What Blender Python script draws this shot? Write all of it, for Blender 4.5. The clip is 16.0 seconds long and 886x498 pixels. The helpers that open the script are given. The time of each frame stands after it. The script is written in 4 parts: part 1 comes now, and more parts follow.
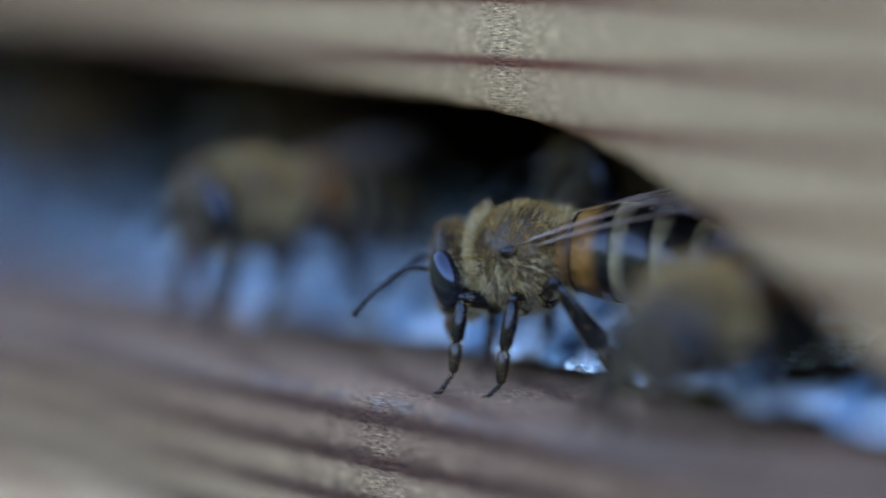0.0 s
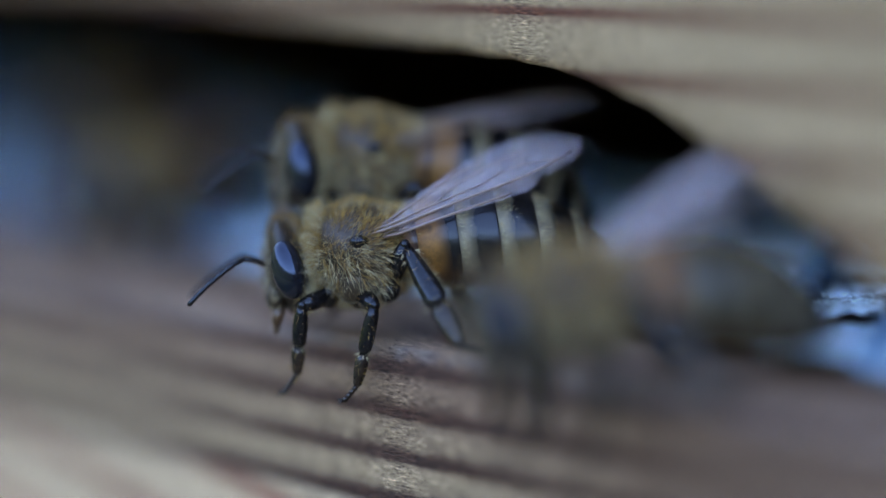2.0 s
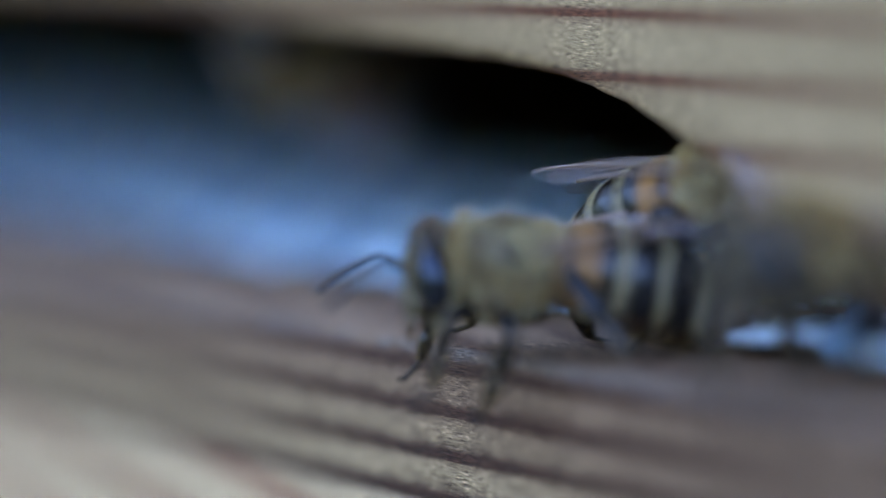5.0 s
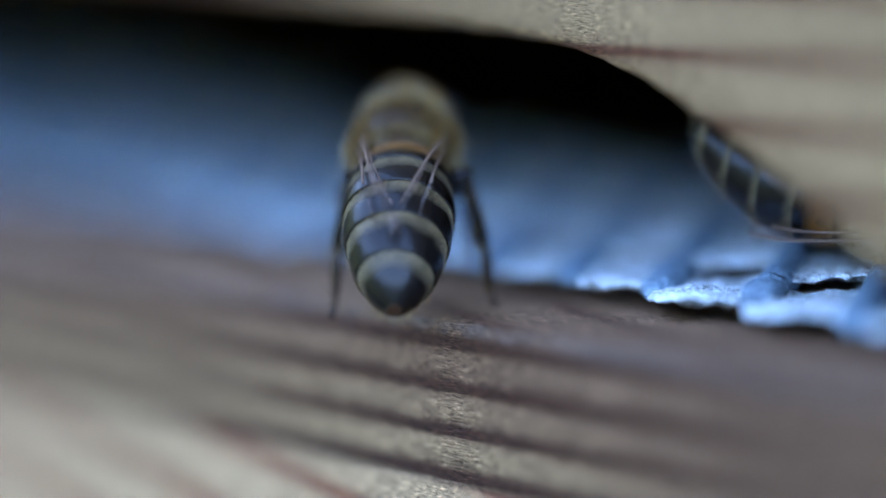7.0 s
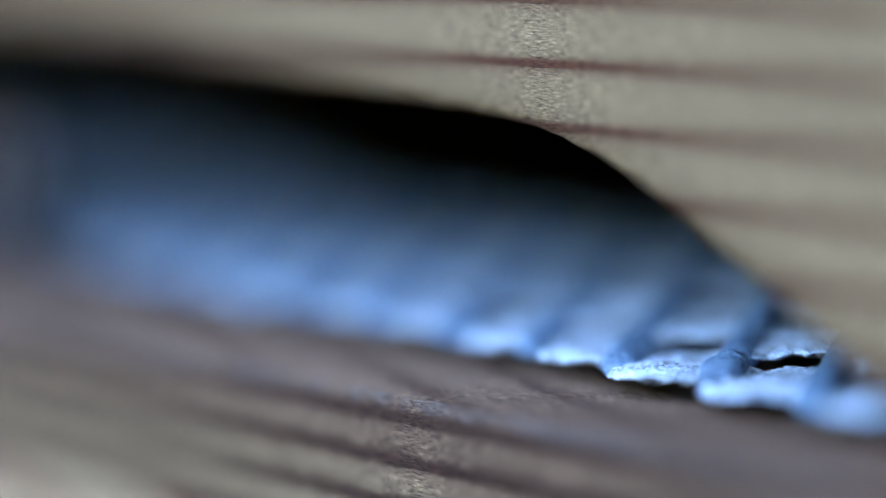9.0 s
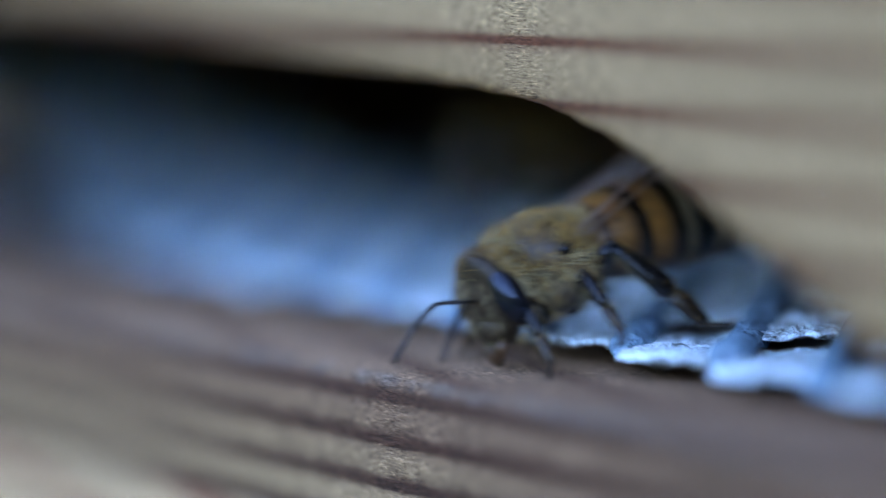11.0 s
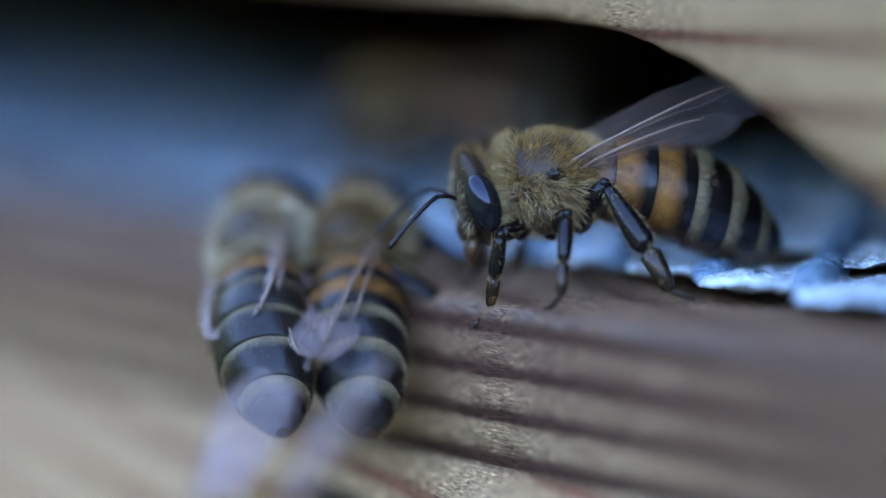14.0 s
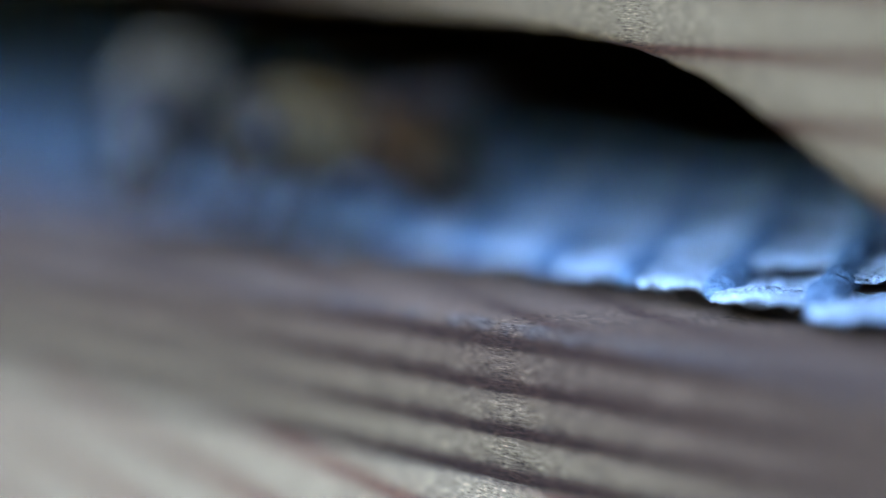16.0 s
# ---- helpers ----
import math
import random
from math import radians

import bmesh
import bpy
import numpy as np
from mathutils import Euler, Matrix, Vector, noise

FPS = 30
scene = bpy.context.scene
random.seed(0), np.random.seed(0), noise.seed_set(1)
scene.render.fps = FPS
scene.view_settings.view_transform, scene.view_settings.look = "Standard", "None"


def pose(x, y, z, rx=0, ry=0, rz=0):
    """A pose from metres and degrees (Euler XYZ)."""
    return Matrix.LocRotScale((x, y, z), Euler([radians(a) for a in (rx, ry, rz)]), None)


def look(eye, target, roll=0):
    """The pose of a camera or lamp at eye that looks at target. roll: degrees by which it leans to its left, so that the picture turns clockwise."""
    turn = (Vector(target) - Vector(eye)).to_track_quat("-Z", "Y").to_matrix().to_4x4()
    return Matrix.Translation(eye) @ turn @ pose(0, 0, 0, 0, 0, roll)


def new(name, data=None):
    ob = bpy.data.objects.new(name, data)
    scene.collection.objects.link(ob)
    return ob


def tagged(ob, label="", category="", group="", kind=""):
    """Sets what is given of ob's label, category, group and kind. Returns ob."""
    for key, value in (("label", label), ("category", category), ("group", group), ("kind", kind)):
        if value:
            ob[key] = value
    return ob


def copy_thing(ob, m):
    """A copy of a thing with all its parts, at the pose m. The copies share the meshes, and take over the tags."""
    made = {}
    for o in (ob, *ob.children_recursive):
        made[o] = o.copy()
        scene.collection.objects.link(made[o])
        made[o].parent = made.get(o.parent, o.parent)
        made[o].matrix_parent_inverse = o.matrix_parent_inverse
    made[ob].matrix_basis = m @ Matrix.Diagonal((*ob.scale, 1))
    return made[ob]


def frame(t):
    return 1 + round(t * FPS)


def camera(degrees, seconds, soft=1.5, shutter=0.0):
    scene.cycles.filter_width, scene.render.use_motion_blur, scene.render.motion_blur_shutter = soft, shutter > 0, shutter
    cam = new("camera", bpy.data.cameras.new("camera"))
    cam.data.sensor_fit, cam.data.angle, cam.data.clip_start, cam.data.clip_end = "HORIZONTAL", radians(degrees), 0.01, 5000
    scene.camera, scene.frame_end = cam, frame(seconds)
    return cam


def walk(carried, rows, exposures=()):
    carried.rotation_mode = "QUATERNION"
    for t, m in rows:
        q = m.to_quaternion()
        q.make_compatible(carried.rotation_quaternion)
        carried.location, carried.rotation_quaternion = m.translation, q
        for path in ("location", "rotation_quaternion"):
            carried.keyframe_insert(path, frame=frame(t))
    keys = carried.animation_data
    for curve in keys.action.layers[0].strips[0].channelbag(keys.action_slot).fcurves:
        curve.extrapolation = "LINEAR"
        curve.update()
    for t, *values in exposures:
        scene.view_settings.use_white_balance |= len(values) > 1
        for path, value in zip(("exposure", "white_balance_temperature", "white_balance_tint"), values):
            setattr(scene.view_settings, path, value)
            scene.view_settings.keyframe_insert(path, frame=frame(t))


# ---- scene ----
# The rows of the path and of the routes are in millimetres, and MM turns them into metres.
MM = 0.001
cam = camera(14.4, 16.0, soft=1.5, shutter=0.4)
cam.data.dof.use_dof = True
cam.data.dof.focus_distance = 121 * MM
cam.data.dof.aperture_fstop = 9.8

TURN = (83.999, 0.796, 54.416)
PATH = [
    (0, 93.215, -72.066, 17.659), (0.5, 93.027, -72.136, 17.729), (0.7, 93.084, -72.276, 17.758),
    (1, 93.110, -72.487, 17.885), (1.2, 92.957, -72.689, 17.203), (1.5, 92.957, -72.798, 16.106),
    (1.7, 92.846, -72.712, 15.945), (2, 92.725, -72.666, 15.900), (2.2, 92.728, -72.765, 15.829),
    (2.5, 92.788, -73.003, 16.032), (2.7, 93.065, -73.557, 16.546), (3, 93.528, -74.208, 17.579),
    (3.2, 93.930, -74.654, 17.468), (3.5, 94.354, -75.062, 17.899), (3.7, 94.364, -75.119, 18.000),
    (4, 94.333, -75.417, 18.093), (4.2, 94.690, -75.795, 16.471), (4.5, 95.150, -75.984, 14.602),
    (4.7, 95.425, -75.573, 15.239), (5, 96.100, -74.355, 15.993), (5.2, 96.420, -74.082, 14.274),
    (7.3, 94.882, -74.296, 15.556), (7.5, 94.672, -74.144, 16.528), (7.7, 95.022, -74.563, 16.972),
    (8, 95.447, -75.042, 17.504), (8.2, 96.059, -74.971, 17.884), (8.5, 96.936, -74.382, 18.075),
    (8.7, 96.499, -73.677, 17.896), (9, 96.076, -73.085, 17.725), (9.2, 95.315, -72.918, 17.581),
    (11.3, 94.711, -72.534, 16.915), (11.5, 94.235, -72.452, 17.329), (11.7, 94.229, -72.233, 17.088),
    (12, 94.196, -72.231, 17.105), (12.2, 94.360, -72.500, 17.338), (12.5, 94.119, -74.326, 18.312),
    (12.7, 94.913, -75.092, 17.383), (13, 95.550, -75.734, 16.367), (13.2, 95.249, -76.177, 15.748),
    (13.5, 94.926, -76.374, 15.177), (13.7, 94.458, -76.072, 14.994), (14, 94.024, -75.501, 14.551),
    (14.2, 93.956, -75.475, 14.219), (14.5, 93.993, -75.383, 13.947), (14.7, 93.788, -75.339, 14.287),
    (15, 93.476, -75.303, 14.912), (15.2, 93.603, -75.233, 14.817), (15.5, 93.804, -75.123, 14.858),
    (15.7, 93.796, -75.388, 14.945), (16, 93.716, -75.744, 15.092),
]
walk(cam, [(t, pose(x * MM, y * MM, z * MM, *TURN)) for t, x, y, z in PATH],
     exposures=[(0, 3.97, 7350, 21.5), (1.5, 3.98, 7250, 21), (2.5, 3.98, 7150, 21), (3, 3.96, 7450, 22), (3.5, 3.98, 7150, 21), (4, 4.0, 7150, 20), (4.5, 4.02, 7200, 20), (8.5, 4.02, 7250, 20),
                (11.5, 4.02, 7120, 20), (12.5, 4.02, 7040, 19), (13, 4.02, 6970, 19), (13.5, 4.03, 7270, 21), (14, 4.04, 7120, 20), (16, 4.05, 7020, 19.5)])

# ---- sky and sun: open blue shade in front of the hive, the sun stands behind it ----
world = bpy.data.worlds.new("sky")
scene.world = world
world.use_nodes = True
wn = world.node_tree
sky = wn.nodes.new("ShaderNodeTexSky")
sky.sky_type, sky.sun_disc = "NISHITA", False
sky.sun_elevation, sky.sun_rotation = radians(36), radians(18)
sky.dust_density, sky.ozone_density = 0.1, 3.0
wn.nodes["Background"].inputs["Strength"].default_value = 0.15
wn.links.new(sky.outputs["Color"], wn.nodes["Background"].inputs["Color"])
sun = new("sun", bpy.data.lights.new("sun", "SUN"))
sun.data.energy, sun.data.angle, sun.data.color = 2.2, radians(0.5), (1.0, 0.95, 0.86)
sun.matrix_basis = look((math.sin(radians(18)) * math.cos(radians(36)), math.cos(radians(18)) * math.cos(radians(36)), math.sin(radians(36))), (0, 0, 0))


# ---- materials ----
def material(name):
    m = bpy.data.materials.new(name)
    m.use_nodes = True
    return m, m.node_tree, m.node_tree.nodes["Principled BSDF"]


def node(tree, kind, links=(), **values):
    n = tree.nodes.new(kind)
    for key, value in values.items():
        if key in n.inputs:
            n.inputs[key].default_value = value
    for key, source in links:
        tree.links.new(source, n.inputs[key])
    return n


def math_node(tree, op, a, b=None):
    n = tree.nodes.new("ShaderNodeMath")
    n.operation = op
    for i, v in enumerate((a, b)):
        if v is None:
            continue
        if isinstance(v, (int, float)):
            n.inputs[i].default_value = v
        else:
            tree.links.new(v, n.inputs[i])
    return n.outputs[0]


def ramp(tree, fac, stops, smooth="LINEAR"):
    n = tree.nodes.new("ShaderNodeValToRGB")
    n.color_ramp.interpolation = smooth
    while len(n.color_ramp.elements) < len(stops):
        n.color_ramp.elements.new(0.5)
    for e, (p, c) in zip(n.color_ramp.elements, stops):
        e.position, e.color = p, (*c, 1)
    tree.links.new(fac, n.inputs["Fac"])
    return n.outputs["Color"]


def scaled(tree, source, scale, place=(0, 0, 0), turn=(0, 0, 0)):
    n = tree.nodes.new("ShaderNodeMapping")
    n.inputs["Scale"].default_value = scale
    n.inputs["Location"].default_value = place
    n.inputs["Rotation"].default_value = [radians(a) for a in turn]
    tree.links.new(source, n.inputs["Vector"])
    return n.outputs["Vector"]


def mix(tree, fac, a, b, blend="MIX"):
    n = tree.nodes.new("ShaderNodeMix")
    n.data_type, n.blend_type = "RGBA", blend
    for i, v in ((0, fac), (6, a), (7, b)):
        if isinstance(v, (int, float)):
            n.inputs[i].default_value = v
        elif isinstance(v, tuple):
            n.inputs[i].default_value = (*v, 1)
        else:
            tree.links.new(v, n.inputs[i])
    return n.outputs[2]


def wood(name, pitch, start, light, dark, tilt=(0, 0, 0), bend=0.1, grey=0.3, line=0.14, dark_rim=False, grime=None):
    """Weathered softwood: growth rings seen edge on, one dark late-wood line every pitch millimetres of height."""
    m, tree, bsdf = material(name)
    at = tree.nodes.new("ShaderNodeTexCoord").outputs["Object"]
    plumb = scaled(tree, at, (1000, 1000, 1000))
    at = scaled(tree, at, (1000, 1000, 1000), turn=tilt)
    slow = node(tree, "ShaderNodeTexNoise", [("Vector", scaled(tree, at, (0.035, 0.06, 0.16)))], Scale=1.0, Detail=2.0)
    sep = node(tree, "ShaderNodeSeparateXYZ", [("Vector", at)])
    fine = node(tree, "ShaderNodeTexNoise", [("Vector", scaled(tree, at, (0.5, 2.0, 4.0)))], Scale=1.0, Detail=3.0)
    h = math_node(tree, "ADD", sep.outputs["Z"], math_node(tree, "MULTIPLY", math_node(tree, "SUBTRACT", slow.outputs["Fac"], 0.5), bend * 2))
    h = math_node(tree, "ADD", h, math_node(tree, "MULTIPLY", math_node(tree, "SUBTRACT", fine.outputs["Fac"], 0.5), 0.13))
    h = math_node(tree, "DIVIDE", math_node(tree, "SUBTRACT", h, start), pitch)
    ring = math_node(tree, "FRACT", h)
    late = ramp(tree, ring, [(0.0, (1, 1, 1)), (line * 0.75, (0.95, 0.95, 0.95)), (line + 0.06, (0.14, 0.14, 0.14)), (0.55, (0, 0, 0)), (0.85, (0.12, 0.12, 0.12)), (0.97, (0.5, 0.5, 0.5))])
    fibre = node(tree, "ShaderNodeTexNoise", [("Vector", scaled(tree, at, (1.3, 9, 22)))], Scale=1.0, Detail=4.0, Roughness=0.7)
    pits = node(tree, "ShaderNodeTexNoise", [("Vector", scaled(tree, at, (3, 9, 18)))], Scale=1.0, Detail=2.0, Roughness=0.6)
    stain = node(tree, "ShaderNodeTexNoise", [("Vector", scaled(tree, at, (0.09, 0.12, 0.25)))], Scale=1.0, Detail=4.0)
    strength = node(tree, "ShaderNodeTexNoise", [("Vector", scaled(tree, at, (0.05, 0.05, 0.4), (3, 1, 2)))], Scale=1.0, Detail=2.0)
    lateness = math_node(tree, "MULTIPLY", late, ramp(tree, strength.outputs["Fac"], [(0.3, (0.85, 0.85, 0.85)), (0.55, (1, 1, 1))]))
    weather = ramp(tree, stain.outputs["Fac"], [(0.38, (0, 0, 0)), (0.66, (1, 1, 1))])
    base = mix(tree, math_node(tree, "MULTIPLY", weather, grey), light, tuple(0.62 * c for c in light))
    base = mix(tree, lateness, base, dark)
    if grime:
        # the bees' feet have darkened the top and the nose; the lower face is cleaner, and the worn nose carries its
        # sky highlight as painted grey
        real = node(tree, "ShaderNodeSeparateXYZ", [("Vector", plumb)])
        drift = math_node(tree, "MULTIPLY", math_node(tree, "SUBTRACT", stain.outputs["Fac"], 0.5), 2.2)
        low = math_node(tree, "MULTIPLY", math_node(tree, "ADD", math_node(tree, "ADD", real.outputs["Z"], math_node(tree, "MULTIPLY", drift, 0.5)), math_node(tree, "MULTIPLY", math_node(tree, "MAXIMUM", real.outputs["X"], -6.0), 0.14)), -0.2)
        clean = ramp(tree, low, [(0.38, (0, 0, 0)), (0.95, (1, 1, 1))])
        smudge = node(tree, "ShaderNodeTexNoise", [("Vector", scaled(tree, at, (1.1, 1.1, 0.75), (4, 0, 7)))], Scale=1.0, Detail=5.0, Roughness=0.62)
        # dark uneven blotches above the late-wood lines
        blotch = math_node(tree, "MULTIPLY", ramp(tree, ring, [(0.0, (1, 1, 1)), (0.3, (0.7, 0.7, 0.7)), (0.7, (0, 0, 0))]), ramp(tree, smudge.outputs["Fac"], [(0.35, (0, 0, 0)), (0.54, (1, 1, 1))]))
        slant = math_node(tree, "ADD", math_node(tree, "MULTIPLY", real.outputs["X"], 0.303), math_node(tree, "MULTIPLY", real.outputs["Y"], 0.953))
        slant = math_node(tree, "ADD", math_node(tree, "ADD", slant, 0.25), math_node(tree, "MULTIPLY", math_node(tree, "SUBTRACT", fine.outputs["Fac"], 0.5), 0.35))
        vein = ramp(tree, math_node(tree, "FRACT", math_node(tree, "DIVIDE", slant, 3.9)), [(0.0, (0.85, 0.85, 0.85)), (0.1, (0.7, 0.7, 0.7)), (0.36, (0, 0, 0)), (0.9, (0, 0, 0)), (1.0, (0.6, 0.6, 0.6))])
        top = ramp(tree, math_node(tree, "ADD", real.outputs["Z"], 0.5), [(0.22, (0, 0, 0)), (0.4, (1, 1, 1))])
        base = mix(tree, math_node(tree, "MULTIPLY", vein, top), base, (0.085, 0.035, 0.02))
        # browner towards the right-hand end of the top
        right_brown = math_node(tree, "ADD", math_node(tree, "MULTIPLY", real.outputs["X"], 0.07), math_node(tree, "ADD", math_node(tree, "MULTIPLY", drift, 0.35), 0.35))
        right_brown = math_node(tree, "MULTIPLY", ramp(tree, right_brown, [(0.3, (0, 0, 0)), (0.75, (1, 1, 1))]), top)
        base = mix(tree, math_node(tree, "MULTIPLY", right_brown, 0.62), base, (0.13, 0.07, 0.042))
        base = mix(tree, clean, base, mix(tree, lateness, grime, dark))
        base = mix(tree, math_node(tree, "MULTIPLY", blotch, 0.95), base, (0.075, 0.034, 0.02))
        # grey painted along the nose for the sky's highlight on it
        corner = math_node(tree, "SUBTRACT", math_node(tree, "MULTIPLY", real.outputs["Z"], 0.7), math_node(tree, "MULTIPLY", real.outputs["Y"], 0.7))
        corner = math_node(tree, "ADD", corner, math_node(tree, "MULTIPLY", math_node(tree, "SUBTRACT", smudge.outputs["Fac"], 0.5), 0.5))
        nose = ramp(tree, math_node(tree, "SUBTRACT", corner, 2.0), [(0.74, (0, 0, 0)), (0.94, (1, 1, 1))])
        base = mix(tree, math_node(tree, "MULTIPLY", nose, 0.5), base, (0.18, 0.17, 0.17))
        tree.links.new(mix(tree, nose, (0.62, 0.62, 0.62), (0.45, 0.45, 0.45)), bsdf.inputs["Roughness"])
    streak = ramp(tree, fibre.outputs["Fac"], [(0.33, (0.5, 0.47, 0.45)), (0.5, (1, 1, 1)), (0.68, (1.7, 1.7, 1.7))])
    base = mix(tree, 1.0, base, streak, "MULTIPLY")
    # pale specks painted in for glints on the fibres, dark ones for pits
    speck = ramp(tree, pits.outputs["Fac"], [(0.33, (0.25, 0.21, 0.19)), (0.44, (0.92, 0.92, 0.92)), (0.57, (1.0, 1.0, 1.0)), (0.70, (2.0, 2.0, 2.0))])
    base = mix(tree, 0.95, base, speck, "MULTIPLY")
    if dark_rim:
        # darker towards the rim of the hole, more so to the left
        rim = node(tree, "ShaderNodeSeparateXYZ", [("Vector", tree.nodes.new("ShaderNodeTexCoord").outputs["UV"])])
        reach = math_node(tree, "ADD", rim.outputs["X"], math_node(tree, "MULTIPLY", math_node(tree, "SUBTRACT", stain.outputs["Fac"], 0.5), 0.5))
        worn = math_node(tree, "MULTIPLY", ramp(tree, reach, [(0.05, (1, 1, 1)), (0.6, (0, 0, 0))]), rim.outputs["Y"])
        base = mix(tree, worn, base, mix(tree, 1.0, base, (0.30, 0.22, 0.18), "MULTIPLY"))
    tree.links.new(base, bsdf.inputs["Base Color"])
    if not grime:
        bsdf.inputs["Roughness"].default_value = 0.62
    bsdf.inputs["Specular IOR Level"].default_value = 0.18
    rough = math_node(tree, "ADD", math_node(tree, "MULTIPLY", fibre.outputs["Fac"], 0.7), math_node(tree, "MULTIPLY", pits.outputs["Fac"], 0.5))
    bump = node(tree, "ShaderNodeBump", [("Height", rough)], Strength=1.0, Distance=0.00025)
    tree.links.new(bump.outputs["Normal"], bsdf.inputs["Normal"])
    return m


def plain(name, colour, rough=0.5, metal=0.0, spread=0.25, grain=900, bump=0.3, depth=0.00004, spec=0.5):
    """One colour with fine and broad variation and a fine relief; grain is in 1/m."""
    m, tree, bsdf = material(name)
    at = tree.nodes.new("ShaderNodeTexCoord").outputs["Object"]
    a = node(tree, "ShaderNodeTexNoise", [("Vector", at)], Scale=grain, Detail=4.0, Roughness=0.65)
    b = node(tree, "ShaderNodeTexNoise", [("Vector", at)], Scale=grain * 5, Detail=2.0)
    both = math_node(tree, "ADD", math_node(tree, "MULTIPLY", a.outputs["Fac"], 0.6), math_node(tree, "MULTIPLY", b.outputs["Fac"], 0.4))
    lo, hi = 1 - spread * 1.6, 1 + spread * 1.6
    tint = ramp(tree, both, [(0.3, (lo, lo, lo)), (0.7, (hi, hi, hi))])
    tree.links.new(mix(tree, 1.0, colour, tint, "MULTIPLY"), bsdf.inputs["Base Color"])
    bsdf.inputs["Roughness"].default_value, bsdf.inputs["Metallic"].default_value = rough, metal
    bsdf.inputs["Specular IOR Level"].default_value = spec
    n = node(tree, "ShaderNodeBump", [("Height", both)], Strength=bump, Distance=depth)
    tree.links.new(n.outputs["Normal"], bsdf.inputs["Normal"])
    return m


def membrane():
    """Thin wing skin: mostly clear, with a pale violet sheen."""
    m, tree, bsdf = material("wing_skin")
    at = tree.nodes.new("ShaderNodeTexCoord").outputs["Object"]
    n = node(tree, "ShaderNodeTexNoise", [("Vector", at)], Scale=700, Detail=3.0)
    tree.links.new(ramp(tree, n.outputs["Fac"], [(0.3, (0.26, 0.21, 0.23)), (0.7, (0.44, 0.37, 0.39))]), bsdf.inputs["Base Color"])
    bsdf.inputs["Roughness"].default_value = 0.28
    bsdf.inputs["Specular IOR Level"].default_value = 0.9
    bsdf.inputs["Sheen Weight"].default_value = 0.2
    clear = tree.nodes.new("ShaderNodeBsdfTransparent")
    clear.inputs["Color"].default_value = (0.9, 0.86, 0.84, 1)
    blend = tree.nodes.new("ShaderNodeMixShader")
    blend.inputs[0].default_value = 0.27
    tree.links.new(clear.outputs[0], blend.inputs[1])
    tree.links.new(bsdf.outputs[0], blend.inputs[2])
    tree.links.new(blend.outputs[0], tree.nodes["Material Output"].inputs["Surface"])
    bump = node(tree, "ShaderNodeBump", [("Height", n.outputs["Fac"])], Strength=0.5, Distance=0.00015)
    tree.links.new(bump.outputs["Normal"], bsdf.inputs["Normal"])
    return m


LIGHT, DARK = (0.49, 0.33, 0.178), (0.145, 0.044, 0.019)
WOOD_FRONT = wood("front_board_wood", 2.2, 9.05, LIGHT, DARK, dark_rim=True)
WOOD_SILL = wood("sill_wood", 1.55, -0.95, (0.285, 0.172, 0.107), (0.046, 0.013, 0.008), grey=0.5, line=0.30, grime=(0.43, 0.29, 0.165))
WOOD_LANDING = wood("landing_wood", 1.5, 0.3, LIGHT, (0.24, 0.10, 0.05), tilt=(0, -4.8, 0), line=0.2)
WOOD_BOX = wood("box_wood", 4.0, 0.0, (0.25, 0.165, 0.10), (0.11, 0.06, 0.038))
MESH = plain("blue_plastic_tape", (0.62, 0.78, 0.90), 0.2, 0.0, 0.62, 1100, 1.0, 0.0005, 0.7)
STRAND = plain("blue_plastic_strand", (0.15, 0.275, 0.40), 0.26, 0.0, 0.45, 800, 1.0, 0.0005, 0.6)
LEAVES = plain("hedge_leaves", (0.035, 0.06, 0.02), 0.7, 0, 0.5, 14, 1.0, 0.04)
GRASS = plain("grass_ground", (0.045, 0.06, 0.025), 0.9, 0, 0.4, 9, 0.8, 0.05)
TIN = plain("roof_tin", (0.45, 0.46, 0.47), 0.4, 0.9, 0.15, 60, 0.3, 0.001)
FUR_GOLD = plain("golden_fur", (0.26, 0.142, 0.028), 0.75, 0, 0.35, 1200)
FUR_PALE = plain("pale_fur", (0.33, 0.265, 0.145), 0.75, 0, 0.3, 1200)
SKIN_DARK = plain("dark_cuticle", (0.006, 0.005, 0.005), 0.16, 0, 0.3, 1500, 0.25, 0.00002, 0.24)
SKIN_THORAX = plain("thorax_cuticle", (0.03, 0.018, 0.010), 0.34, 0, 0.4, 1100, 0.6, 0.00004, 0.3)
SKIN_FACE = plain("face_cuticle", (0.018, 0.012, 0.008), 0.45, 0, 0.35, 2200, 0.6, 0.00004, 0.25)
FUR_CREAM = plain("cream_fur", (0.56, 0.49, 0.35), 0.75, 0, 0.3, 1200)
FUR_BROWN = plain("brown_fur", (0.085, 0.045, 0.014), 0.7, 0, 0.35, 1200)
SKIN_LEG = plain("leg_cuticle", (0.016, 0.010, 0.007), 0.24, 0, 0.4, 1500, 0.3, 0.00003, 0.3)
BROWN = plain("brown_cuticle", (0.055, 0.026, 0.012), 0.35, 0, 0.3, 1500, 0.4)
EYE = plain("compound_eye", (0.006, 0.006, 0.008), 0.07, 0, 0.2, 9000, 0.02, 0.000004, 0.4)
# blue tint in the gloss stands in for blue sky highlights
EYE.node_tree.nodes["Principled BSDF"].inputs["Specular Tint"].default_value = (0.5, 0.66, 1.0, 1)
SKIN_DARK.node_tree.nodes["Principled BSDF"].inputs["Specular Tint"].default_value = (0.72, 0.83, 1.0, 1)
VEIN = plain("wing_vein", (0.16, 0.10, 0.075), 0.4, 0, 0.2, 1500)
WING = membrane()


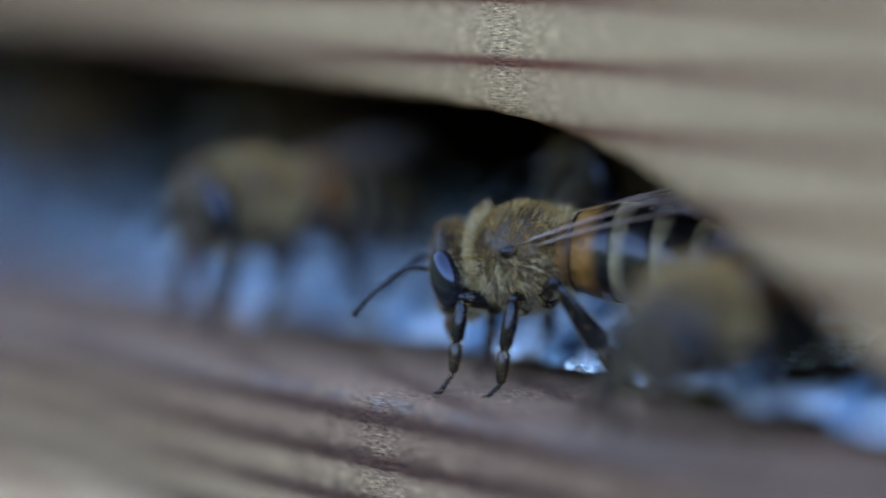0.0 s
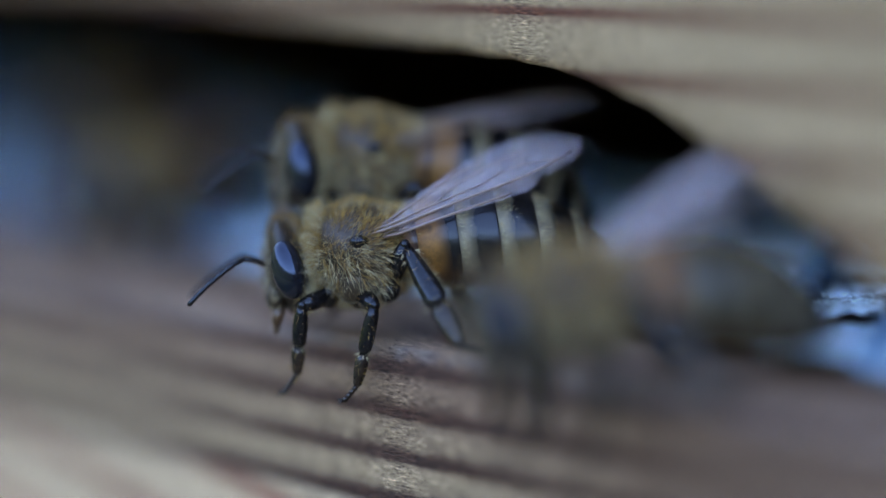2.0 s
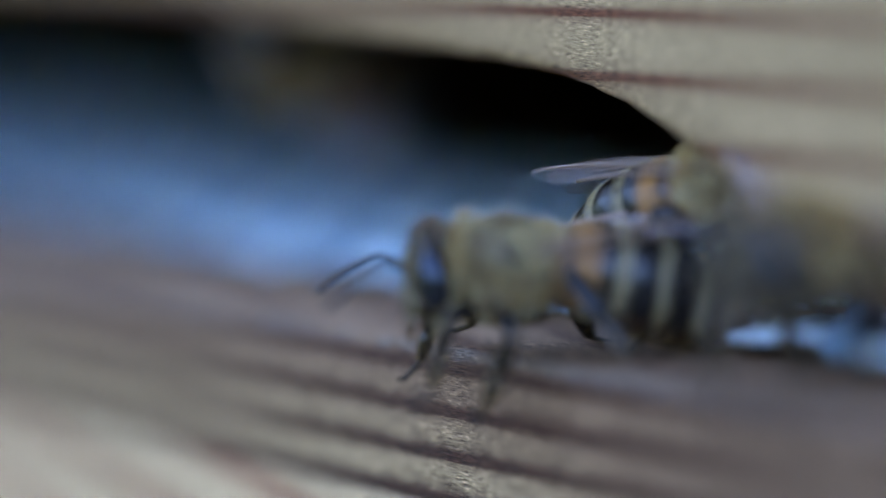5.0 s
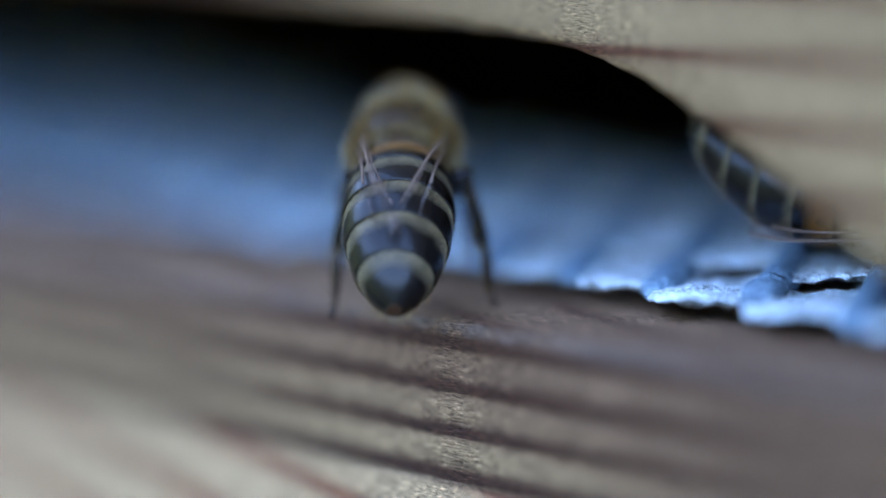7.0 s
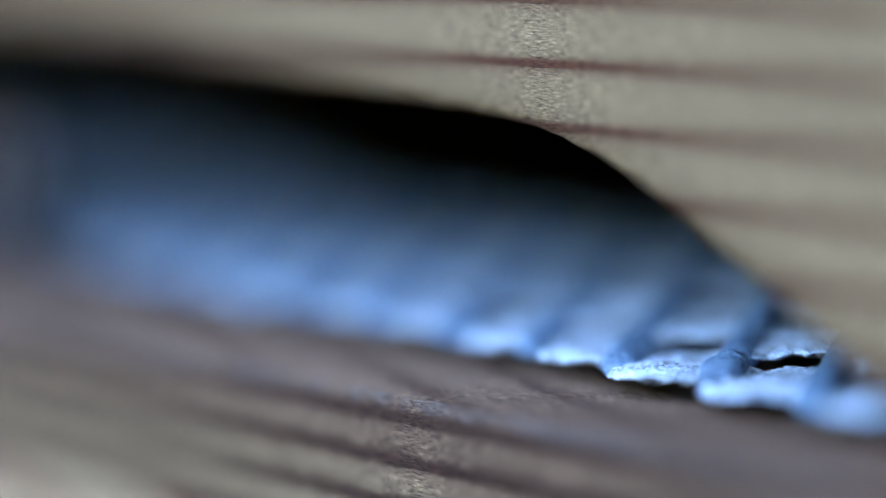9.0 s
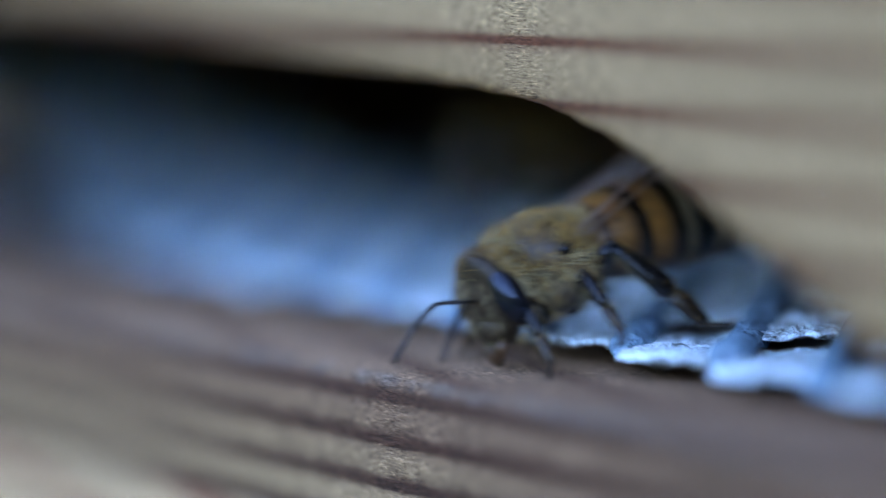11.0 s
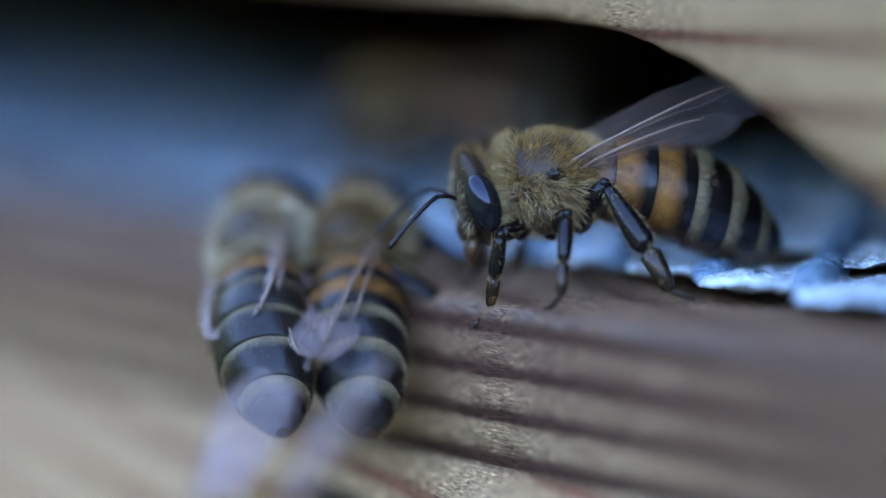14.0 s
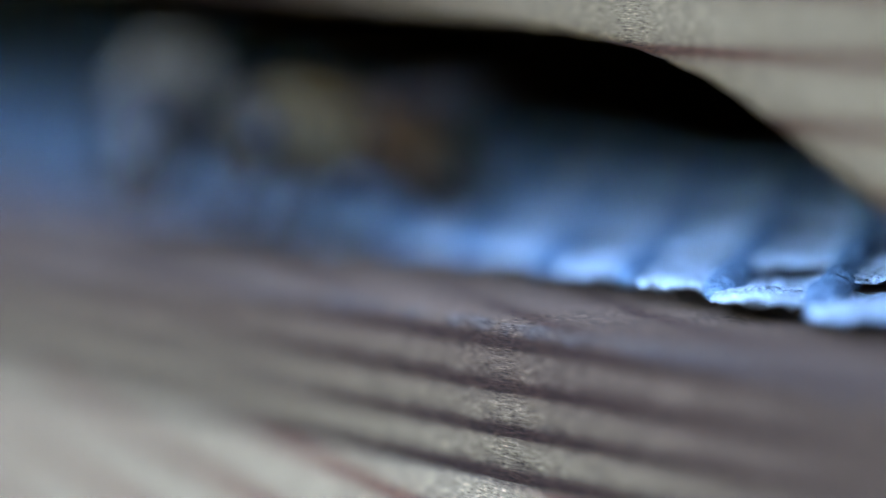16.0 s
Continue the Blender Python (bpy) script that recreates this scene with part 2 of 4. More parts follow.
def ring_skin(name, front, rear, share, blur, rough=0.26):
    """One abdominal ring: the front colour gives way to the rear colour at share of its length, in an uneven edge, and to brown below."""
    m, tree, bsdf = material(name)
    coord = tree.nodes.new("ShaderNodeTexCoord")
    sep = node(tree, "ShaderNodeSeparateXYZ", [("Vector", coord.outputs["UV"])])
    a = node(tree, "ShaderNodeTexNoise", [("Vector", coord.outputs["Object"])], Scale=1100, Detail=4.0, Roughness=0.7)
    b = node(tree, "ShaderNodeTexNoise", [("Vector", coord.outputs["Object"])], Scale=5200, Detail=2.0)
    rough_edge = math_node(tree, "MULTIPLY", math_node(tree, "SUBTRACT", a.outputs["Fac"], 0.5), 0.5)
    k = math_node(tree, "ADD", sep.outputs["X"], rough_edge)
    edge = ramp(tree, k, [(max(0.0, share - blur), (0, 0, 0)), (share + blur, (1, 1, 1))])
    hue = ramp(tree, a.outputs["Fac"], [(0.32, tuple(c * 0.3 for c in front)), (0.5, front), (0.68, tuple(min(1, c * 1.6) for c in front))])
    base = mix(tree, edge, hue, rear)
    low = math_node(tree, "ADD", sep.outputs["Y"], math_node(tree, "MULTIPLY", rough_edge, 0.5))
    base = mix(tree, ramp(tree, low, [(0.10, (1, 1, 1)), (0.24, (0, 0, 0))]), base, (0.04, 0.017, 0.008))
    tree.links.new(base, bsdf.inputs["Base Color"])
    shine = mix(tree, edge, (0.5, 0.5, 0.5), (rough, rough, rough))
    tree.links.new(shine, bsdf.inputs["Roughness"])
    bsdf.inputs["Specular IOR Level"].default_value = 0.32
    # bluish gloss tint, put in for the sky's reflection
    bsdf.inputs["Specular Tint"].default_value = (0.78, 0.87, 1.0, 1)
    n = node(tree, "ShaderNodeBump", [("Height", b.outputs["Fac"])], Strength=0.35, Distance=0.00004)
    tree.links.new(n.outputs["Normal"], bsdf.inputs["Normal"])
    return m


BLACK = (0.006, 0.005, 0.005)
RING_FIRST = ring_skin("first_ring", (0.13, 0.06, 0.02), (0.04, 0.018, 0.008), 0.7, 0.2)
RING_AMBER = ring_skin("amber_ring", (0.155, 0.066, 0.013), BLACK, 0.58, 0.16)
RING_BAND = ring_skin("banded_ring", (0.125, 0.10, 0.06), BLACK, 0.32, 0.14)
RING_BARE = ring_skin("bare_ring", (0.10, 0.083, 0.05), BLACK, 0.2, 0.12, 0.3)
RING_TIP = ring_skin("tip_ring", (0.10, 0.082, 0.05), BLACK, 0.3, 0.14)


# ---- building ----
def part(name, bm, mats, parent=None, label="", smooth=True):
    mesh = bpy.data.meshes.new(name)
    bm.to_mesh(mesh)
    bm.free()
    for m in (mats if isinstance(mats, (list, tuple)) else [mats]):
        mesh.materials.append(m)
    if smooth:
        mesh.shade_smooth()
    ob = new(name, mesh)
    ob.parent = parent
    return tagged(ob, label)


def profile_board(bm, profile, xs, wobble=0.0, seed=0):
    """A closed profile (y, z) drawn along x through the stations xs, with a slightly uneven skin."""
    rings = []
    for x in xs:
        ring = []
        for k, (y, z) in enumerate(profile):
            n = noise.noise_vector(Vector((x * 0.45, y * 0.9 + seed, z * 0.9)))
            ring.append(bm.verts.new(((x) * MM, (y + n.y * wobble) * MM, (z + n.z * wobble) * MM)))
        rings.append(ring)
    n = len(profile)
    for a, b in zip(rings, rings[1:]):
        for i in range(n):
            bm.faces.new((a[i], a[(i + 1) % n], b[(i + 1) % n], b[i]))
    bm.faces.new(rings[0][::-1])
    bm.faces.new(rings[-1])
    bmesh.ops.recalc_face_normals(bm, faces=bm.faces)


def slab(bm, lo, hi):
    r = bmesh.ops.create_cube(bm, size=1.0)
    for v in r["verts"]:
        v.co = Vector([(a + (c + 0.5) * (b - a)) * MM for a, b, c in zip(lo, hi, v.co)])
    bmesh.ops.bevel(bm, geom=list({e for v in r["verts"] for e in v.link_edges}), offset=0.6 * MM, segments=2, affect="EDGES")


ARCH_X = -80.0


def arch(x):
    """Height of the flight hole: nearly level in the middle, falling away in a soft bend towards both ends."""
    x = ARCH_X + abs(x - ARCH_X)
    return max(0.0, 9.95 + 0.5 * min(1, max(0, (-12 - x) / 25)) - 0.04 * (x + 9.3) - 0.48 * 3.0 * math.log(1 + math.exp((x - 1.8) / 3.0)))


def stations(lo, hi, near_lo, near_hi, fine, coarse):
    xs, x = [], lo
    while x < hi:
        xs.append(x)
        x += fine if near_lo <= x < near_hi else coarse
    return xs + [hi]


def front_board():
    """Front wall of the hive with the arched flight hole sawn out of its lower edge."""
    bm = bmesh.new()
    xs = stations(-210, 190, -176, 26, 0.8, 6.0)
    cols = []
    for x in xs:
        a = arch(x)
        fray = 0.10 * noise.noise(Vector((x * 1.1, 3.1, 0))) + 0.06 * noise.noise(Vector((x * 3.7, 9, 0)))
        e = max(a + fray, 0.02)
        ring = [(0.0, 150), (0.0, 60), (0.0, 25), (0.0, e + 3.2), (0.0, e + 1.6), (0.0, e + 0.45), (0.09, e + 0.13), (0.35, e),
                (4, e - 0.02 + 0.02), (12, e), (20, e), (20, 60), (20, 150)]
        cols.append([bm.verts.new((x * MM, (y + 0.03 * noise.noise(Vector((x * .6, z, y)))) * MM, z * MM)) for y, z in ring])
    n = len(cols[0])
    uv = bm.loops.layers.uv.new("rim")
    for a, b, xa, xb in zip(cols, cols[1:], xs, xs[1:]):
        for i in range(n):
            f = bm.faces.new((a[i], a[(i + 1) % n], b[(i + 1) % n], b[i]))
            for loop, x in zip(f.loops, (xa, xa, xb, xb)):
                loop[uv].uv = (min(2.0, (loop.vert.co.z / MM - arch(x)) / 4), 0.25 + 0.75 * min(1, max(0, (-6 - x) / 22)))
    bm.faces.new(cols[0])
    bm.faces.new(cols[-1][::-1])
    bmesh.ops.recalc_face_normals(bm, faces=bm.faces)
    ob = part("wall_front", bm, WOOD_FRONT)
    tagged(ob, "weathered pine hive front with an arched flight hole", "wall", kind="structure")


def sill_board():
    """Bottom rail under the flight hole: flat sill, small worn nose, upright face."""
    prof = [(-4.5, -5.6), (-4.5, -3.0), (-4.52, -1.2), (-4.45, -0.45), (-4.25, -0.14), (-3.9, -0.02), (-2.5, 0.0), (-0.5, 0.0), (3, -0.02),
            (22, -0.05), (22, -14), (-4.5, -14)]
    bm = bmesh.new()
    profile_board(bm, prof, stations(-210, 190, -90, 40, 1.0, 8.0), 0.09)
    ob = part("sill_board", bm, WOOD_SILL)
    tagged(ob, "dark-grained worn pine sill below the flight hole", "sill", kind="structure")


def landing_board():
    """Sloping alighting board that starts below the sill's face."""
    c, s = math.cos(radians(36)), math.sin(radians(36))
    pts = [(-4.6, -5.6), (-5.0, -5.75)]
    pts += [(-5.0 - k * c, -5.75 - k * s) for k in (4, 9, 16, 25, 36, 48)]
    pts += [(-5.0 - 48.8 * c, -6.6 - 48.6 * s), (-5.0 - 44 * c, -18 - 48 * s), (-4.6, -24)]
    bm = bmesh.new()
    profile_board(bm, pts, stations(-190, 170, -60, 30, 1.2, 8.0), 0.07, 5)
    ob = part("landing_board", bm, WOOD_LANDING)
    tagged(ob, "sloping pale pine landing board of the hive", "landing board", kind="structure")


def hive_box():
    """The rest of the hive: sides, back, floor tray, top bars and the tin roof, which keep its inside dark."""
    for name, lo, hi in (("wall_west", (-210, 20, -14), (-190, 430, 150)), ("wall_east", (170, 20, -14), (190, 430, 150)),
                         ("wall_back", (-190, 410, -14), (170, 430, 150))):
        bm = bmesh.new()
        slab(bm, lo, hi)
        tagged(part(name, bm, WOOD_BOX, smooth=False), "weathered pine side board of the hive", "wall", kind="structure")
    bm = bmesh.new()
    slab(bm, (-190, 22, -30), (170, 410, -12))
    tagged(part("floor", bm, WOOD_BOX, smooth=False), "stained wooden tray below the mesh floor", "floor", kind="structure")
    bm = bmesh.new()
    slab(bm, (-190, 20, 132), (170, 410, 148))
    tagged(part("ceiling", bm, WOOD_BOX, smooth=False), "plain wooden crown board", "ceiling", kind="structure")
    bm = bmesh.new()
    slab(bm, (-225, -6, 150.5), (205, 445, 158))
    slab(bm, (-225, -6, 120), (-211, 445, 150.5))
    slab(bm, (191, -6, 120), (205, 445, 150.5))
    tagged(part("hive_roof", bm, TIN, smooth=False), "grey sheet-metal hive roof on the wooden box", "roof", kind="structure")
    bm = bmesh.new()
    for x in (-200, 150):
        for y in (40, 380):
            slab(bm, (x, y, -420), (x + 40, y + 40, -30.5))
    slab(bm, (-205, 20, -60), (195, 430, -30.5))
    tagged(part("hive_stand", bm, WOOD_BOX, smooth=False), "rough wooden stand under the hive", "stand", kind="structure")
    bm = bmesh.new()
    bmesh.ops.create_grid(bm, x_segments=60, y_segments=60, size=400)
    for v in bm.verts:
        v.co.z = -0.42 + (0.03 * noise.noise(v.co * 0.05) if v.co.length > 20 else 0)
    tagged(part("ground", bm, GRASS), "mown grass around the hive stand", "ground", kind="structure")


def hedge():
    """Plain clipped hedge, unseen, added to block low sky and sun round the hive: high behind it, low in front."""
    bm = bmesh.new()
    rings = []
    for a in range(120):
        w = 2 * math.pi * a / 120
        top = 1.7 + 1.6 * max(0, math.sin(w)) - 0.75 * max(0, math.cos(w + 0.7))
        col = []
        for k in range(9):
            lump = 1 + 0.05 * noise.noise(Vector((math.cos(w) * 6, math.sin(w) * 6, k * 0.7)))
            r = (3.0 if k < 7 else 3.5 if k == 7 else 3.9) * lump
            z = -0.43 + min(k, 6) / 6 * top * (1 + 0.06 * noise.noise(Vector((math.cos(w) * 9, math.sin(w) * 9, 5))))
            if k == 8:
                z = -0.43
            col.append(bm.verts.new((r * math.cos(w), r * math.sin(w) + 0.2, z)))
        rings.append(col)
    for a, b in zip(rings, rings[1:] + rings[:1]):
        for k in range(8):
            bm.faces.new((a[k], b[k], b[k + 1], a[k + 1]))
    tagged(part("backdrop", bm, LEAVES), "dense dark green hedge, unseen, added to shade the hive", "hedge", kind="structure")


def mesh_floor():
    """Blue plastic netting laid diagonally behind the sill: round strands and flat cross tapes."""
    root = new("mesh_floor")
    root.location = (0, 0, 0)
    tagged(root, "blue plastic mesh floor laid behind the worn sill", "mesh floor", kind="structure")
    pitch = 3.9
    x0, x1, y1 = -180.0, 44.0, 42.0
    rng = random.Random(4)

    def front(x):
        return 1.6 - 0.075 * (x - 4)

    def back(x):
        return 23.0 + 8.0 * min(1.0, max(0.0, (-45 - x) / 20)) + 8.0 * min(1.0, max(0.0, (-72 - x) / 24))

    def rise(y):
        return 0.09 * max(0.0, y - 4)

    for k in (0, 1):
        a = radians(180 - 49 if k == 0 else 180 - 139)
        dx, dy = math.cos(a), math.sin(a)
        nx, ny = -dy, dx
        corners = [(x0, 0), (x1, 0), (x0, y1), (x1, y1)]
        offs = [x * nx + y * ny for x, y in corners]
        i = int(min(offs) // pitch)
        while i * pitch < max(offs):
            o = i * pitch + rng.uniform(-0.12, 0.12) + (1.75 if k == 0 else 0.0)
            pts = []
            s = -190.0
            while s < 190:
                x, y = nx * o + dx * s, ny * o + dy * s
                if x0 < x < x1 and front(x) + 0.9 * noise.noise(Vector((x * 0.9, 7, k))) < y < back(x):
                    phase = math.pi * (s / pitch + i + k)
                    pts.append((x, y, rise(y) + (0.84 if k == 0 else 0.68) + (0.10 if k == 0 else 0.13) * math.cos(phase) + 0.14 * noise.noise(Vector((x * 0.12, y * 0.12, 2))) + 0.12 * noise.noise(Vector((x * 0.8, y * 0.8, k)))))
                s += pitch / (24 if -32 < x < 40 and -2 < y < 15 else 9)
            i += 1
            if len(pts) < 4:
                continue
            wide, tall = (0.68, 0.42) if k == 0 else (1.84, 0.15)
            bm = bmesh.new()
            rings = []
            sides = (12 if k == 0 else 30) if -36 < pts[0][0] < 40 else 8
            for n, (x, y, z) in enumerate(pts):
                ring = []
                end = 0.45 + 0.55 * min(1, min(n, len(pts) - 1 - n) / 6)
                for q in range(sides):
                    w = 2 * math.pi * q / sides
                    across, up = wide * math.cos(w) * end, tall * math.sin(w) * end
                    px, py = x + nx * across, y + ny * across
                    rag = 1 + 0.25 * noise.noise(Vector((px * 1.3, py * 1.3, k))) + 0.2 * noise.noise(Vector((px * 3.1, py * 3.1, k)))
                    crumple = 0.16 * noise.noise(Vector((px * 1.7, py * 1.7, 4))) + 0.10 * noise.noise(Vector((px * 4.5, py * 4.5, 8))) + 0.03 * noise.noise(Vector((px * 9, py * 9, 3))) + (0.08 * math.sin(across * 7.0 + 2 * noise.noise(Vector((0, px * 0.5, py * 0.5)))) if k else 0)
                    ring.append(bm.verts.new(((x + nx * across * rag) * MM, (y + ny * across * rag) * MM, (z + up * rag + crumple) * MM)))
                rings.append(ring)
            for p, q in zip(rings, rings[1:]):
                for j in range(sides):
                    bm.faces.new((p[j], p[(j + 1) % sides], q[(j + 1) % sides], q[j]))
            bm.faces.new(rings[0])
            bm.faces.new(rings[-1][::-1])
            bmesh.ops.recalc_face_normals(bm, faces=bm.faces)
            part("strand" if k == 0 else "tape", bm, STRAND if k == 0 else MESH, root)


front_board()
sill_board()
landing_board()
hive_box()
hedge()


# ---- bees; sizes in millimetres, x forward, z up, the origin on the ground under the thorax ----
HEIGHT = 3.9


def blob(bm, centre, radii, segs=20, rings=14, turn=0.0, shape=None, mat=0):
    r = bmesh.ops.create_uvsphere(bm, u_segments=segs, v_segments=rings, radius=1.0)
    rot = Matrix.Rotation(radians(turn), 3, "Y")
    for v in r["verts"]:
        c = v.co.copy()
        if shape:
            c = shape(c)
        v.co = (rot @ Vector([a * b for a, b in zip(c, radii)]) + Vector(centre)) * MM
    for f in {f for v in r["verts"] for f in v.link_faces}:
        f.material_index = mat
    return r["verts"]


def tube(bm, pts, radii, sides=8, flat=1.0, mat=0):
    """A tapered limb through the points; flat squeezes it sideways."""
    rings = []
    pts = [Vector(p) for p in pts]
    for i, p in enumerate(pts):
        way = (pts[min(i + 1, len(pts) - 1)] - pts[max(i - 1, 0)]).normalized()
        side = way.cross(Vector((0, 1, 0)))
        side = side.normalized() if side.length > 0.05 else Vector((0, 0, 1))
        other = way.cross(side).normalized()
        rings.append([bm.verts.new((p + (side * math.cos(q) + other * math.sin(q) * flat) * radii[i]) * MM)
                      for q in [2 * math.pi * k / sides for k in range(sides)]])
    for a, b in zip(rings, rings[1:]):
        for j in range(sides):
            bm.faces.new((a[j], a[(j + 1) % sides], b[(j + 1) % sides], b[j])).material_index = mat
    bm.faces.new(rings[0]).material_index = mat
    bm.faces.new(rings[-1][::-1]).material_index = mat
    bmesh.ops.recalc_face_normals(bm, faces=bm.faces)


def hairs(bm, rng, count, spot, length, width=0.03, lean=(-0.35, 0, 0.1), mess=0.45, mat=None):
    """Loose single hairs; spot() gives a place on the skin and the way out of it."""
    for _ in range(count):
        p, n = spot()
        way = (n + Vector(lean) + Vector([rng.gauss(0, mess) for _ in range(3)]) * 0.6).normalized()
        l = length * rng.uniform(0.55, 1.25)
        side = way.cross(Vector([rng.gauss(0, 1) for _ in range(3)])).normalized() * width
        bend = Vector((0, 0, -0.12 * l))
        a, b = bm.verts.new((p - side) * MM), bm.verts.new((p + side) * MM)
        c, d = bm.verts.new((p + way * l * 0.6 + side * 0.7) * MM), bm.verts.new((p + way * l * 0.6 - side * 0.7) * MM)
        e = bm.verts.new((p + way * l + bend) * MM)
        f, g = bm.faces.new((a, b, c, d)), bm.faces.new((d, c, e))
        if mat:
            f.material_index = g.material_index = mat(p)


def on_ball(rng, centre, radii, keep=lambda n: True):
    def spot():
        while True:
            n = Vector([rng.gauss(0, 1) for _ in range(3)]).normalized()
            if keep(n):
                p = Vector([a * b for a, b in zip(n, radii)]) + Vector(centre)
                out = Vector([a / b for a, b in zip(n, radii)]).normalized()
                return p, out
    return spot


def abdomen_radius(s):
    """Half width of the abdomen, s from 0 at the waist to 1 at the tip."""
    if s < 0.42:
        return 1.86 * (1 - 0.36 * ((0.42 - s) / 0.42) ** 2.2)
    return 1.86 * max(0.0, 1 - ((s - 0.42) / 0.58) ** 2.1) ** 0.53 + 0.03


def abdomen_place(s):
    """The middle of the abdomen at s: a gentle droop towards the tip."""
    return Vector((-1.2 - 7.5 * s, 0, -0.05 + 0.3 * math.sin(s * 2.2) - 1.45 * s * s))


WING_OUTLINE = [(0, 0.0, -0.15), (0.12, 0.16, -0.2), (0.3, 0.26, -0.55), (0.5, 0.36, -0.85), (0.7, 0.42, -1.0), (0.86, 0.38, -0.92), (0.96, 0.2, -0.6), (1.0, -0.15, -0.3)]


def wing_mesh(name, length, chord, veins, parent, label=""):
    """A wing along -x with its hinge at the origin; front edge towards +y. Veins are fine raised cords."""
    bm = bmesh.new()
    top, low = [], []
    for s, a, b in WING_OUTLINE:
        x = -s * length
        curl = 0.22 * math.sin(s * 2.6)
        top.append(bm.verts.new((x * MM, a * chord * MM, (curl + 0.05) * MM)))
        low.append(bm.verts.new((x * MM, b * chord * MM, (curl - 0.12 * s) * MM)))
    for i in range(len(top) - 1):
        m0 = top[i].co.lerp(low[i].co, 0.5) + Vector((0, 0, 0.07 * MM))
        m1 = top[i + 1].co.lerp(low[i + 1].co, 0.5) + Vector((0, 0, 0.07 * MM))
        if i == 0:
            mid = bm.verts.new(m0)
        nxt = bm.verts.new(m1)
        bm.faces.new((top[i], top[i + 1], nxt, mid))
        bm.faces.new((mid, nxt, low[i + 1], low[i]))
        mid = nxt
    bmesh.ops.subdivide_edges(bm, edges=bm.edges, cuts=1, use_grid_fill=True, smooth=0.6)
    ob = part(name, bm, WING, parent, label)

    def at(s, v):
        for (s0, a0, b0), (s1, a1, b1) in zip(WING_OUTLINE, WING_OUTLINE[1:]):
            if s <= s1:
                k = (s - s0) / (s1 - s0)
                a, b = a0 + (a1 - a0) * k, b0 + (b1 - b0) * k
                return Vector((-s * length, (a + (b - a) * v) * chord, 0.22 * math.sin(s * 2.6) + 0.07 * math.sin(math.pi * v) - 0.12 * s * v + 0.05))
    bm = bmesh.new()
    for line, r in veins:
        pts = []
        for (s0, v0), (s1, v1) in zip(line, line[1:]):
            pts += [at(s0 + (s1 - s0) * k / 4, v0 + (v1 - v0) * k / 4) for k in range(4)]
        pts.append(at(*line[-1]))
        tube(bm, pts, [r] * len(pts), 5)
    part("vein", bm, VEIN, ob, "brown wing veins")
    return ob


FORE_VEINS = [([(0.01, 0.0), (0.3, 0.02), (0.7, 0.02), (0.93, 0.08)], 0.05), ([(0.02, 0.3), (0.3, 0.22), (0.52, 0.2)], 0.032),
              ([(0.02, 0.6), (0.3, 0.72), (0.6, 0.78)], 0.026), ([(0.3, 0.22), (0.4, 0.45), (0.55, 0.55), (0.75, 0.6)], 0.02),
              ([(0.52, 0.2), (0.62, 0.3), (0.72, 0.28), (0.85, 0.12)], 0.02), ([(0.4, 0.45), (0.38, 0.75)], 0.018), ([(0.62, 0.3), (0.64, 0.56)], 0.018),
              ([(0.72, 0.28), (0.76, 0.58)], 0.018)]
HIND_VEINS = [([(0.01, 0.0), (0.4, 0.05), (0.8, 0.1)], 0.05), ([(0.02, 0.5), (0.35, 0.5), (0.7, 0.55)], 0.02)]

LEGS = {
    "front": [(1.2, 0.6, -1.45), (1.95, 1.7, -1.15), (2.25, 2.0, -2.65), (2.45, 2.1, -3.7), (3.0, 2.25, -4.35)],
    "middle": [(0.1, 0.9, -1.5), (-0.1, 2.3, -1.2), (0.35, 2.7, -2.85), (0.6, 2.85, -4.0), (1.1, 3.1, -4.4)],
    "hind": [(-0.9, 0.85, -1.35), (-1.7, 2.15, -0.2), (-2.95, 2.65, -2.6), (-3.65, 2.75, -4.1), (-4.4, 2.95, -4.4)],
}
WAIST = Vector((-1.45, 0, -0.1))
HEAD_AT = Vector((2.5, 0, -0.42))


def tufts(bm, rng, count, each, spot, length, width, lean, mess, mat, gather=0.5):
    """Fur in locks: the hairs of one lock start close together and lean towards one tip."""
    for _ in range(count):
        p, n = spot()
        way = (n + Vector(lean) + Vector([rng.gauss(0, mess) for _ in range(3)]) * 0.6).normalized()
        tip = p + way * length * rng.uniform(0.8, 1.5)
        side = n.cross(Vector([rng.gauss(0, 1) for _ in range(3)])).normalized()
        other = n.cross(side)
        shade = mat(p)
        for _ in range(each):
            foot = p + side * rng.gauss(0, 0.13) + other * rng.gauss(0, 0.13)
            end = tip.lerp(foot + way * length, 1 - gather) + Vector([rng.gauss(0, 0.05) for _ in range(3)])
            l = rng.uniform(0.6, 1.15)
            end = foot + (end - foot) * l
            wide = way.cross(Vector([rng.gauss(0, 1) for _ in range(3)])).normalized() * width
            mid = foot.lerp(end, 0.6) + n * 0.03
            v = [bm.verts.new(q * MM) for q in (foot - wide, foot + wide, mid + wide * 0.7, mid - wide * 0.7, end - Vector((0, 0, 0.05)))]
            f, g = bm.faces.new((v[0], v[1], v[2], v[3])), bm.faces.new((v[3], v[2], v[4]))
            f.material_index = g.material_index = shade


